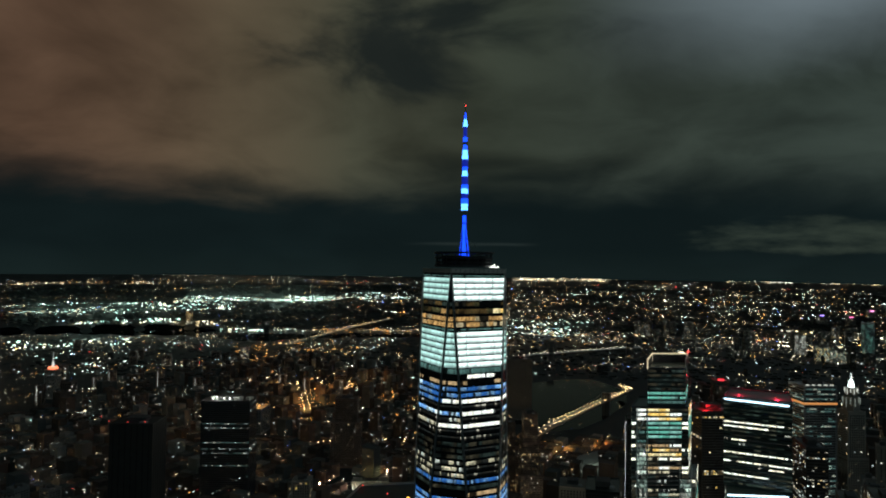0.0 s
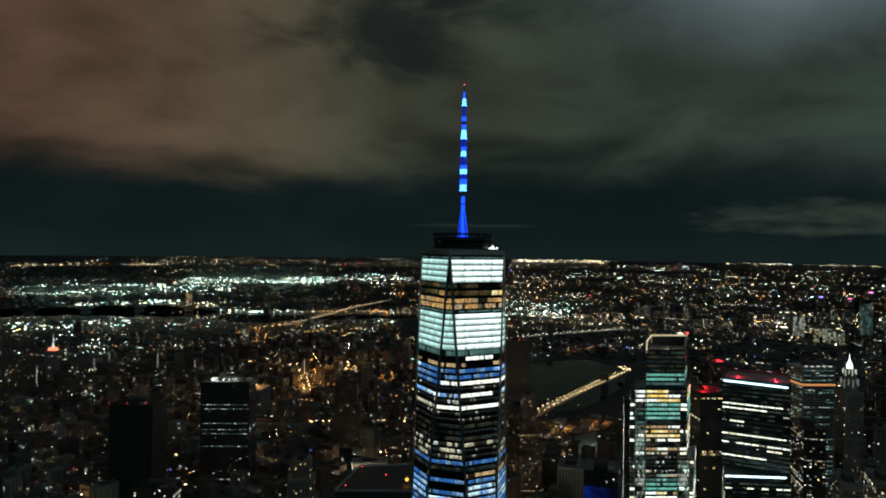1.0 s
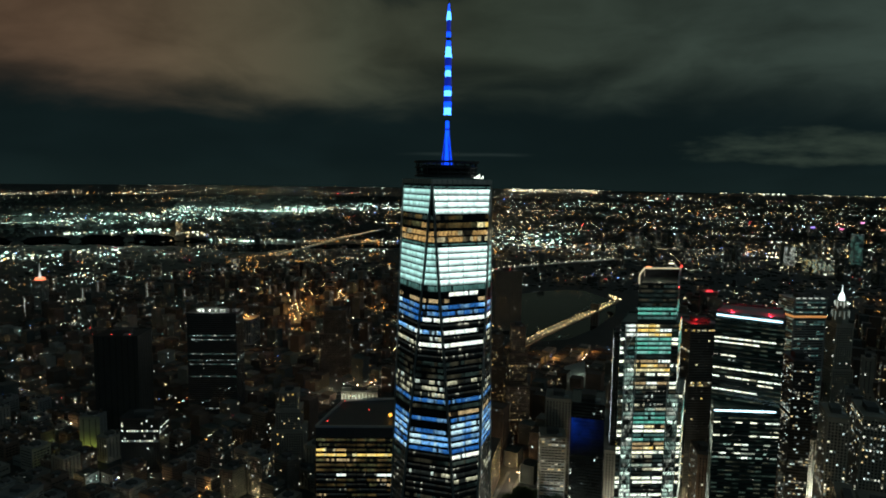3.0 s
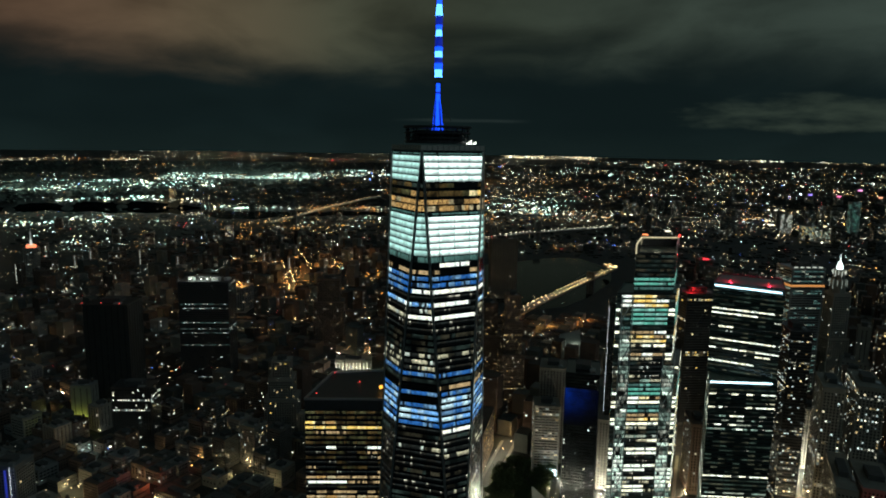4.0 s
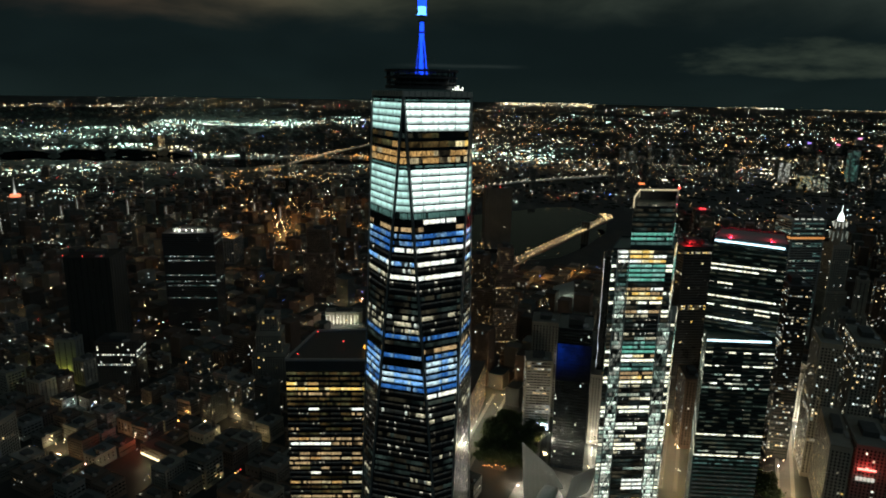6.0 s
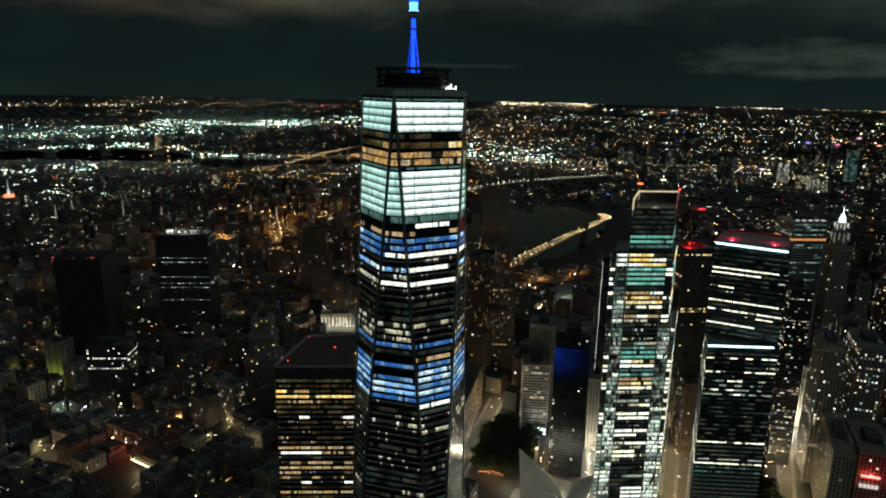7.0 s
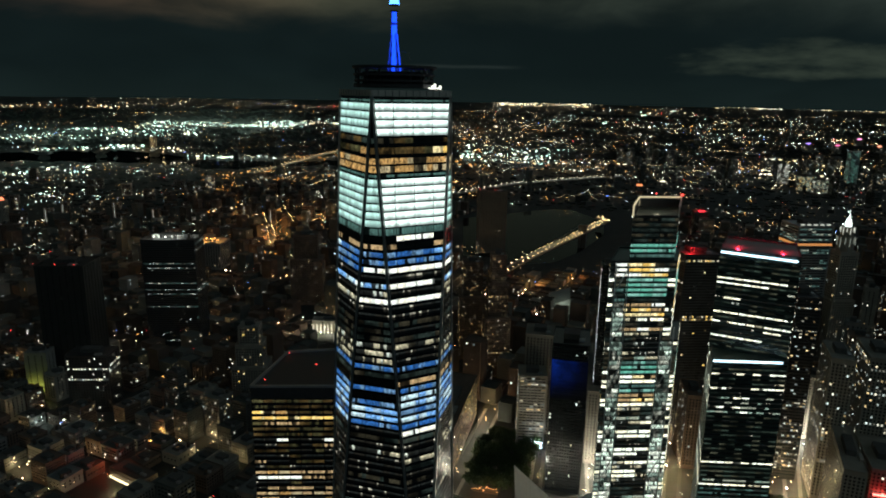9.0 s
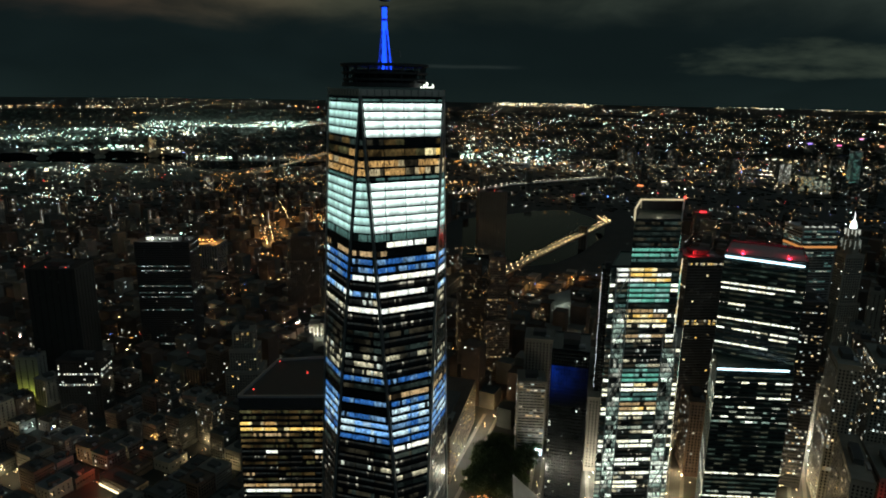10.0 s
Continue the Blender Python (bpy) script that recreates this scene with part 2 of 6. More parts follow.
W_TEAL = lit_glass("bright_teal_ceiling_light", (0.84, 1.0, 0.94), 1.75, 1.1, 1.55, 0.74, None, 0.14)
W_TEALSIDE = lit_glass("soft_teal_ceiling_light", (0.66, 1.0, 0.92), 0.95, 1.1, 1.55, 0.70, None, 0.15)
W_DIMTEAL = lit_glass("dim_teal_light", (0.50, 0.95, 0.85), 0.16, 0.8, 1.5, 0.3)
W_BLUE = lit_glass("blue_office_light", (0.07, 0.26, 0.82), 0.60, 0.9, 1.5, 0.35, (0.34, 0.60, 1.0), 0.85)
W_BLUEWHITE = lit_glass("pale_blue_office_light", (0.24, 0.50, 1.0), 1.2, 0.88, 1.6, 0.45, (0.70, 0.89, 1.0), 0.85)
W_WHITE = lit_glass("white_office_light", (1.0, 0.94, 0.80), 1.6, 1.0, 1.5, 0.2, (0.95, 0.97, 0.9), 0.5)
W_GOLD = lit_glass("golden_hall_light", (1.0, 0.56, 0.20), 0.62, 0.84, 2.6, 0.1, (1.0, 0.78, 0.46), 0.92)
W_WARM = lit_glass("warm_office_light", (1.0, 0.66, 0.34), 0.55, 0.72, 2.0, 0.1, None, 0.7)
W_MIXED = lit_glass("half_lit_office", (1.0, 0.88, 0.60), 0.85, 0.46, 1.7, 0.6, (0.9, 0.95, 0.85), 0.9)
W_SPARSE = lit_glass("nearly_dark_office", (1.0, 0.90, 0.72), 0.8, 0.11, 1.2, 0.97, (0.85, 0.95, 0.9), 0.8)
W_DARK = glazed("unlit_pane", (0.019, 0.021, 0.021), 0.14)
# weak emission painted for the grey-teal sheen of dark storeys
W_FAINT = lit_glass("faint_office_sheen", (0.60, 0.85, 0.74), 0.042, 0.85, 3.0, 0.3, (1.0, 0.85, 0.55), 0.8, patch=0.07)
W_ATRIUM = lit_glass("atrium_light", (0.74, 0.95, 0.80), 0.42, 0.8, 2.4, 0.45, (0.95, 0.95, 0.80), 0.95, patch=0.09)
W_ATRIUMHOT = lit_glass("atrium_bright_light", (0.95, 0.98, 0.84), 1.6, 0.8, 1.6, 0.5, (0.80, 0.95, 0.80), 0.95)
W_GREEN = lit_glass("sea_green_office_light", (0.30, 0.88, 0.68), 0.6, 0.95, 3.0, 0.45, (0.50, 1.0, 0.85), 0.4)
W_YELLOW = lit_glass("amber_office_light", (1.0, 0.62, 0.16), 1.35, 0.95, 2.2, 0.2, (1.0, 0.80, 0.42), 0.6)
W_PALE = lit_glass("pale_green_office_light", (0.90, 0.97, 0.80), 0.9, 0.9, 2.2, 0.0, (0.62, 0.85, 0.70), 0.7)
# painted green sheen: emission in place of reflections on the smooth tower
W_GREENFAINT = lit_glass("faint_green_sheen", (0.60, 0.85, 0.66), 0.065, 1.0, 3.4, 0.2, (0.9, 0.9, 0.6), 0.8, patch=0.07)
W_PALEDIM = lit_glass("dim_pale_office_light", (0.92, 0.96, 0.76), 0.48, 0.75, 3.0, 0.0, (0.62, 0.85, 0.70), 0.8)
W_CREAM = lit_glass("cream_office_light", (1.0, 0.92, 0.68), 1.85, 0.93, 2.6, 0.0, (0.95, 0.97, 0.82), 0.7)
W_LAMPLIT = lit_glass("lamplit_room", (1.0, 0.70, 0.34), 1.0, 1.1, 2.0, 0.0, (1.0, 0.88, 0.66), 0.5, True)
W_AMBERROOM = lit_glass("amber_room", (1.0, 0.55, 0.18), 1.1, 1.1, 2.0, 0.0, (1.0, 0.72, 0.34), 0.5, True)
W_OFFICE = lit_glass("lit_office_room", (1.0, 0.94, 0.78), 1.05, 1.1, 2.0, 0.0, (0.85, 0.96, 0.92), 0.4, True)
# golden emission for dim rooms and for warm reflections painted on dark glass
W_GOLDFAINT = lit_glass("dim_golden_sheen", (1.0, 0.62, 0.22), 0.09, 0.8, 2.2, 0.3, (0.9, 0.8, 0.35), 0.8, patch=0.07)
W_LOBBY = lit_glass("pale_green_lobby_light", (0.45, 0.85, 0.70), 0.05, 1.1, 2.6, 0.0, (0.75, 0.9, 0.8), 0.8)
G_GOLDEN = glow("warm_crown_glow", (1.0, 0.80, 0.50), 0.55)
G_LINE = glow("white_line_light", (0.62, 0.84, 1.0), 2.6, True)
BLURB = {"brick_masonry": "%s brown brick building with few lit windows", "limestone": "%s pale stone building with scattered lit windows",
         "dark_granite": "%s dark stone building at night", "concrete": "%s grey concrete building with few lit windows"}


# ---------------------------------------------------------------- mesh helpers
def thing(name, at=(0, 0, 0), label="", category="", group="", kind="", turn=0.0):
    e = new(name)
    e.empty_display_size = 1
    e.matrix_basis = pose(*at, 0, 0, turn)
    return tagged(e, label, category, group, kind)


def mesh_of(name, bm, mat):
    me = bpy.data.meshes.new(name)
    bm.to_mesh(me)
    bm.free()
    if mat:
        me.materials.append(mat)
    return me


def part(name, bm, mat, parent=None, label="", kind=""):
    """Links a bmesh, or a ready mesh, as one object under a thing."""
    me = bm if isinstance(bm, bpy.types.Mesh) else mesh_of(name, bm, mat)
    ob = new(name, me)
    if parent is not None:
        ob.parent = parent
    return tagged(ob, label, "", "", kind)


def box(bm, x0, x1, y0, y1, z0, z1):
    return bmesh.ops.create_cube(bm, size=1.0, matrix=Matrix.LocRotScale(((x0 + x1) / 2, (y0 + y1) / 2, (z0 + z1) / 2), None, (x1 - x0, y1 - y0, z1 - z0)))


def ring(bm, outline, thick, z0, z1):
    """A closed upright band round an outline, one connected piece."""
    n = len(outline)
    cx, cy = sum(p[0] for p in outline) / n, sum(p[1] for p in outline) / n
    loops = []
    for scale, z in ((0, z0), (0, z1), (1, z1), (1, z0)):
        loop = []
        for x, y in outline:
            r = math.hypot(x - cx, y - cy)
            k = 1 - scale * thick * 1.4 / r
            loop.append(bm.verts.new((cx + (x - cx) * k, cy + (y - cy) * k, z)))
        loops.append(loop)
    for a, b in zip(loops, loops[1:] + loops[:1]):
        for i in range(n):
            j = (i + 1) % n
            bm.faces.new((a[i], a[j], b[j], b[i]))


def bar(bm, a, b, wide, deep=None):
    """A square bar from a to b."""
    a, b = Vector(a), Vector(b)
    q = (b - a).to_track_quat("Z", "Y")
    bmesh.ops.create_cube(bm, size=1.0, matrix=Matrix.LocRotScale((a + b) / 2, q, (wide, deep or wide, (b - a).length)))


def rod(bm, a, b, r0, r1=None, n=8):
    a, b = Vector(a), Vector(b)
    q = (b - a).to_track_quat("Z", "Y")
    bmesh.ops.create_cone(bm, cap_ends=True, segments=n, radius1=r0, radius2=r0 if r1 is None else r1, depth=(b - a).length, matrix=Matrix.LocRotScale((a + b) / 2, q, None))


def prism(bm, outline, z0, z1):
    """An upright prism on an outline that runs anticlockwise seen from above."""
    lo, hi = [bm.verts.new((x, y, z0)) for x, y in outline], [bm.verts.new((x, y, z1)) for x, y in outline]
    n = len(outline)
    bm.faces.new(hi)
    bm.faces.new(lo[::-1])
    for i in range(n):
        bm.faces.new((lo[i], lo[(i + 1) % n], hi[(i + 1) % n], hi[i]))


def panes_mesh(name, quads, mat, proud=0.12, deep=0.3):
    """Glass panes from quads (bottom left, bottom right, top right, top left, seen from outside): shallow boxes, with a UV map."""
    verts, faces, uvs = [], [], []
    for q in quads:
        a, b, c, d = (Vector(v) for v in q)
        n = (b - a).cross(d - a).normalized()
        k = len(verts)
        verts += [v + n * proud for v in (a, b, c, d)] + [v - n * (deep - proud) for v in (a, b, c, d)]
        faces += [(k, k + 1, k + 2, k + 3), (k, k + 4, k + 5, k + 1), (k + 1, k + 5, k + 6, k + 2), (k + 2, k + 6, k + 7, k + 3), (k + 3, k + 7, k + 4, k)]
        w = (b - a).length
        uvs += [(0, 0), (w, 0), (w, 1), (0, 1)] + [(0, 0), (0, 0), (w, 0), (w, 0)] + [(w, 0), (w, 0), (w, 1), (w, 1)] + [(w, 1), (w, 1), (0, 1), (0, 1)] + [(0, 1), (0, 1), (0, 0), (0, 0)]
    me = bpy.data.meshes.new(name)
    me.from_pydata(verts, [], faces)
    layer = me.uv_layers.new(name="UVMap")
    layer.data.foreach_set("uv", np.array(uvs, dtype=np.float32).ravel())
    me.materials.append(mat)
    return me


def blobs_mesh(name, spots, mat):
    """Small eight-sided lamps: rows of x, y, z, half width, half height."""
    s = np.asarray(spots, dtype=np.float64)
    unit = np.array([(1, 0, 0), (0, 1, 0), (-1, 0, 0), (0, -1, 0), (0, 0, 1), (0, 0, -1)], dtype=np.float64)
    size = np.stack([s[:, 3], s[:, 3], s[:, 4]], 1)
    verts = (s[:, None, :3] + unit[None] * size[:, None]).reshape(-1, 3)
    tri = np.array([(0, 1, 4), (1, 2, 4), (2, 3, 4), (3, 0, 4), (1, 0, 5), (2, 1, 5), (3, 2, 5), (0, 3, 5)])
    faces = (tri[None] + 6 * np.arange(len(s))[:, None, None]).reshape(-1, 3)
    me = bpy.data.meshes.new(name)
    me.from_pydata(verts.tolist(), [], faces.tolist())
    me.materials.append(mat)
    return me


# ---------------------------------------------------------------- ground, rivers and distance
NADIR = (124.0, -380.0)          # the far country is laid out round this point
EYE_Z = 417.0
RIM, FLAT = 560.0, 4250.0


def out_to(true_distance):
    """Beyond 4 km the land is drawn together and rises gently, so that 25 km fit into 4.7 km. Returns the distance and the height."""
    d = true_distance
    if d <= FLAT:
        return d, 0.0
    r = FLAT + RIM * (1 - FLAT / d)
    return r, EYE_Z * (1 - r / d)


def land(bearing_deg, dip_deg, above=0.0):
    """A place on the land by bearing (to the left of +y) and degrees below the horizon."""
    d = (EYE_Z - above) / math.tan(radians(dip_deg))
    r, z = out_to(d)
    a = radians(bearing_deg)
    return NADIR[0] - math.sin(a) * r, NADIR[1] + math.cos(a) * r, z + above


def rise(x, y):
    """Height of the land at a place."""
    r = math.hypot(x - NADIR[0], y - NADIR[1])
    if r <= FLAT:
        return 0.0
    d = FLAT / max(1 - (r - FLAT) / RIM, 0.05)
    return EYE_Z * (1 - r / d)


def fold(x, y):
    """From true ground to the drawn-together land."""
    qx, qy = x - NADIR[0], y - NADIR[1]
    d = math.hypot(qx, qy)
    r, z = out_to(d)
    return NADIR[0] + qx * r / d, NADIR[1] + qy * r / d, z


bm = bmesh.new()
rings = []
for d in (500, 1200, 2000, 3000, 4250, 4600, 5200, 6000, 7200, 9000, 12000, 17000, 24500):
    r, z = out_to(d)
    rings.append([bm.verts.new((NADIR[0] + r * math.sin(k * math.tau / 96), NADIR[1] + r * math.cos(k * math.tau / 96), z)) for k in range(96)])
mid = bm.verts.new((*NADIR, 0))
for k in range(96):
    j = (k + 1) % 96
    bm.faces.new((mid, rings[0][j], rings[0][k]))
    for a, b in zip(rings, rings[1:]):
        bm.faces.new((a[k], a[j], b[j], b[k]))
bmesh.ops.recalc_face_normals(bm, faces=bm.faces)
tagged(part("ground", bm, M_GROUND), "dark city ground of asphalt and low roofs at night", "ground", kind="structure")


def water_sheet(outline, label, lift=0.35):
    bm = bmesh.new()
    bm.faces.new([bm.verts.new((x, y, lift)) for x, y in outline])
    bmesh.ops.triangulate(bm, faces=bm.faces)
    for f in bm.faces:
        if f.normal.z < 0:
            f.normal_flip()
    tagged(part("water", bm, M_WATER), label, "river", kind="structure")


# banks of the far river: bearing, degrees below the horizon of the far and of the near bank
BANKS = [(19.0, 5.95, 6.30), (24.0, 6.0, 6.35), (30.0, 6.0, 6.42), (33.0, 5.92, 6.6), (35.0, 5.85, 6.6), (38.0, 5.45, 6.15), (41.0, 5.0, 5.92), (44.0, 4.96, 5.82), (48.0, 4.95, 5.55), (58.0, 4.95, 5.35)]


def banks(b):
    for (b0, f0, n0), (b1, f1, n1) in zip(BANKS, BANKS[1:]):
        if b0 <= b <= b1:
            s = (b - b0) / (b1 - b0)
            jag = 0.04 * math.sin(b * 1.9) + 0.015 * math.sin(b * 7.0)
            return f0 + (f1 - f0) * s + jag, n0 + (n1 - n0) * s + 0.05 * math.sin(b * 2.3 + 1.0) + 0.015 * math.sin(b * 9.0)
    return None


def far_river():
    """The far river between its two banks, laid on the rising land."""
    bm = bmesh.new()
    cols = []
    for i in range(161):
        b = 19.0 + 39.0 * i / 160
        far, near = banks(b)
        cols.append([bm.verts.new(Vector(land(b, far + (near - far) * j / 8)) + Vector((0, 0, 1.5))) for j in range(9)])
    for a, b in zip(cols, cols[1:]):
        for j in range(8):
            bm.faces.new((a[j], a[j + 1], b[j + 1], b[j]))
    bmesh.ops.recalc_face_normals(bm, faces=bm.faces)
    for f in bm.faces:
        if f.normal.z < 0:
            f.normal_flip()
    tagged(part("water", bm, M_WATER), "dark river reach with lights along both banks", "river", kind="structure")


water_sheet([(-414, 1771), (-342, 1845), (-284, 1909), (-226, 1987), (-143, 2059), (-81, 2059), (-13, 1966), (44, 1848), (50, 1661), (2, 1424), (-50, 1287), (-115, 1238), (-173, 1278), (-286, 1275)], "dark river water between lit quays and bridges")
far_river()
water_sheet([(-2900, -330), (-2900, -2300), (2900, -2300), (2900, -330)], "wide dark river beside the city", 0.35)

# ---------------------------------------------------------------- the great tower
def lerp(a, b, s):
    return tuple(p + (q - p) * s for p, q in zip(a, b))


HALF, FOOT, CROWN = 30.5, 57.0, 413.0
BASE = [(-HALF, -HALF, FOOT), (HALF, -HALF, FOOT), (HALF, HALF, FOOT), (-HALF, HALF, FOOT)]
TOP = [(0, -HALF, CROWN), (HALF, 0, CROWN), (0, HALF, CROWN), (-HALF, 0, CROWN)]
# facets as (left foot, right foot, left head, right head), seen from outside
FACETS = []
for i in range(4):
    FACETS.append((BASE[i], BASE[(i + 1) % 4], TOP[i], TOP[i]))                      # upright triangle under a top corner
    FACETS.append((BASE[(i + 1) % 4], BASE[(i + 1) % 4], TOP[i], TOP[(i + 1) % 4]))  # hanging triangle over a base corner

# storeys of the tower from the top: lower edge, upper edge, kind
STOREYS = [(411.9, 410.2, "strip")]
z = 410.0
for k in range(4):
    STOREYS.append((z, z - 4.0, "teal"))
    z -= 4.0
STOREYS += [(393.6, 389.4, "brown"), (389.0, 384.2, "gold_dim"), (383.8, 380.2, "gold"), (380.0, 376.2, "gold"), (375.8, 373.8, "strip")]
z = 373.4
for kind in ["teal"] * 6 + ["strip", "center", "warm", "blue", "blue", "white_blue", "sparse", "white_pale", "mixed_dim", "white", "sparse", "sparse", "dark", "sparse", "dark",
             "mixed", "mixed", "mixed", "blue", "dark", "warm_dim", "blue", "bluewhite", "bluewhite", "bluewhite", "bluewhite", "bluewhite", "patch", "dark", "sparse",
             "mixed_dim", "mixed", "sparse", "mixed_dim", "dark", "sparse", "sparse", "mixed_dim", "dark", "dark"] + ["sparse", "mixed_dim", "dark", "sparse"] * 7:
    if z - 4.08 < FOOT + 3:
        break
    STOREYS.append((z, z - 4.08, kind))
    z -= 4.08


RUN = {}


def storey_pane(kind, facet, bay, count, rng):
    """Which glass a bay of a storey has: neighbouring bays mostly belong to one office."""
    r = rng.random()
    if bay % 3 and kind in ("mixed", "mixed_dim", "sparse", "patch", "white_pale", "warm_dim", "bluewhite"):
        r = RUN.get((kind, facet), r)
    RUN[kind, facet] = r
    if kind == "strip":
        return W_DIMTEAL
    if kind == "teal":
        return W_TEAL if facet == 1 else W_TEALSIDE
    if kind == "gold_dim":
        return W_YELLOW if bay in (3, 4) and facet == 1 else (W_GOLD if r < 0.2 else W_GOLDFAINT)
    if kind == "brown":
        return W_GOLDFAINT if r < 0.5 else W_FAINT
    if kind == "gold":
        return W_GOLD
    if kind == "center":
        return W_WHITE if facet % 2 and count // 3 <= bay <= count // 2 and facet == 1 else W_DARK
    if kind == "warm":
        return W_WARM if r < 0.8 else W_DARK
    if kind == "warm_dim":
        return W_WARM if r < 0.45 else W_DARK
    if kind == "blue":
        return W_BLUE if r < 0.9 else W_BLUEWHITE
    if kind == "bluewhite":
        return W_BLUEWHITE if r < 0.72 else (W_BLUE if r < 0.93 else W_DARK)
    if kind == "white_blue":
        return W_BLUE if facet in (0, 7) and bay == 0 else (W_WHITE if facet != 7 else W_BLUE)
    if kind == "white_pale":
        return W_WHITE if r < 0.6 else (W_BLUEWHITE if r < 0.85 else W_SPARSE)
    if kind == "white":
        return W_WHITE if facet in (0, 1) else W_MIXED
    if kind == "mixed":
        return W_MIXED if r < 0.75 else W_SPARSE
    if kind == "mixed_dim":
        return W_SPARSE if r < 0.6 else W_MIXED
    if kind == "patch":
        return W_WHITE if r < 0.3 else W_SPARSE
    if kind == "sparse":
        return W_SPARSE if r < 0.75 else W_FAINT
    return W_FAINT


def great_tower():
    rng = random.Random(11)
    t = thing("skyscraper", (0, 0, 0), "tall faceted glass skyscraper with bright teal and blue floors", "skyscraper")
    bm = bmesh.new()
    box(bm, -HALF, HALF, -HALF, HALF, 0, FOOT)
    part("podium", bm, M_STEEL, t, "plain pale podium of glass fins")
    bm = bmesh.new()
    lo, hi = [bm.verts.new(v) for v in BASE], [bm.verts.new(v) for v in TOP]
    for i in range(4):
        j = (i + 1) % 4
        bm.faces.new((lo[i], lo[j], hi[i]))
        bm.faces.new((lo[j], hi[j], hi[i]))
    bm.faces.new(hi)
    bm.faces.new(lo[::-1])
    part("body", bm, M_GLASS, t, "dark reflecting glass shaft of eight tall triangles")
    for i in range(4):
        for a in (BASE[i], BASE[(i + 1) % 4]):
            bm = bmesh.new()
            bar(bm, a, TOP[i], 1.1)
            part("corner_trim", bm, M_STEEL, t, "bevelled steel edge")
    # parapet and ledge round the top
    for i in range(4):
        a, b = Vector(TOP[i]), Vector(TOP[(i + 1) % 4])
        bm = bmesh.new()
        bar(bm, a + Vector((0, 0, 1.5)), b + Vector((0, 0, 1.5)), 1.2, 3.0)
        part("parapet", bm, M_PARAPET, t, "metal parapet brightened in its colour")
        for k in range(1, 12):
            bm = bmesh.new()
            q = a.lerp(b, k / 12)
            out = Vector((q.x, q.y, 0)).normalized() * 0.75
            bar(bm, q + out + Vector((0, 0, 0.1)), q + out + Vector((0, 0, 2.9)), 0.22)
            part("parapet_joint", bm, M_DARKSTEEL, t)
    bm = bmesh.new()
    prism(bm, [(x * 0.97, y * 0.97) for x, y, _ in TOP], CROWN, CROWN + 1.2)
    part("roof", bm, M_ROOF, t)
    joined = {}
    single = 0
    for z1, z0, kind in STOREYS:
        sill = 0.35 if kind in ("teal", "strip", "gold") else 1.25
        s0, s1 = ((zz - FOOT) / (CROWN - FOOT) for zz in (z0 + sill, z1 - 0.42))
        for f, (fl, fr, hl, hr) in enumerate(FACETS):
            l0, r0, l1, r1 = lerp(fl, hl, s0), lerp(fr, hr, s0), lerp(fl, hl, s1), lerp(fr, hr, s1)
            mid, along = Vector(lerp(l0, r0, 0.5)), (Vector(r0) - Vector(l0))
            w0, w1 = along.length, (Vector(r1) - Vector(l1)).length
            if min(w0, w1) < 3.0:
                continue
            along.normalize()
            up = Vector(lerp(l1, r1, 0.5)) - mid
            h0, h1 = w0 / 2 - 0.9, w1 / 2 - 0.9
            cuts = [-60.0] + [k * 10.7 for k in range(-3, 4)] + [60.0]
            if f % 2 == 0:
                cuts = [-60.0] + [k * 10.7 - 5.35 for k in range(-3, 5)] + [60.0]
            cells = []
            for a, b in zip(cuts, cuts[1:]):
                q = []
                for c, hw, base in ((a, h0, mid), (b, h0, mid), (b, h1, mid + up), (a, h1, mid + up)):
                    q.append(base + along * max(-hw, min(hw, c)))
                if (q[1] - q[0]).length < 0.8 or (q[2] - q[3]).length < 0.6:
                    continue
                q[0], q[3] = q[0] + along * 0.17, q[3] + along * 0.17
                q[1], q[2] = q[1] - along * 0.17, q[2] - along * 0.17
                cells.append(q)
            for bay, q in enumerate(cells):
                mat = storey_pane(kind, f, bay, len(cells), rng)
                if f in (0, 1, 7) and z1 > 312 and single < 290:
                    part("pane", panes_mesh("pane", [q], mat), mat, t)
                    single += 1
                else:
                    joined.setdefault((f, mat.name), (mat, []))[1].append(q)
    for (f, _), (mat, quads) in joined.items():
        part("panes", panes_mesh("panes", quads, mat), mat, t, kind="stuff")
    # rings of the roof platform
    for z0, z1, r, name in ((417.2, 419.0, 21.0, "roof_deck"), (420.0, 421.0, 20.5, "platform_ring"), (423.0, 424.0, 21.0, "platform_ring"), (426.6, 427.9, 21.6, "platform_ring")):
        bm = bmesh.new()
        circle = [(r * math.cos(k * math.tau / 40), r * math.sin(k * math.tau / 40)) for k in range(40)]
        if name == "roof_deck":
            prism(bm, circle, z0, z1)
        else:
            ring(bm, circle, 2.2, z0, z1)
        part(name, bm, M_DARKSTEEL, t, "dark steel ring platform")
    bm = bmesh.new()
    rod(bm, (0, 0, 417), (0, 0, 425), 15.5, 16.5, 32)
    part("equipment_drum", bm, M_DARKSTEEL, t, "dark equipment drum")
    for k in range(16):
        a = k * math.tau / 16
        bm = bmesh.new()
        bar(bm, (19.5 * math.cos(a), 19.5 * math.sin(a), 417), (20 * math.cos(a), 20 * math.sin(a), 426.6), 0.6)
        part("strut", bm, M_DARKSTEEL, t)
    for k in range(20):
        a, b = k * math.tau / 20, (k + 1) * math.tau / 20
        bm = bmesh.new()
        bar(bm, (19.8 * math.cos(a), 19.8 * math.sin(a), 417.5), (19.8 * math.cos(b), 19.8 * math.sin(b), 426.4), 0.35)
        part("brace", bm, M_DARKSTEEL, t)
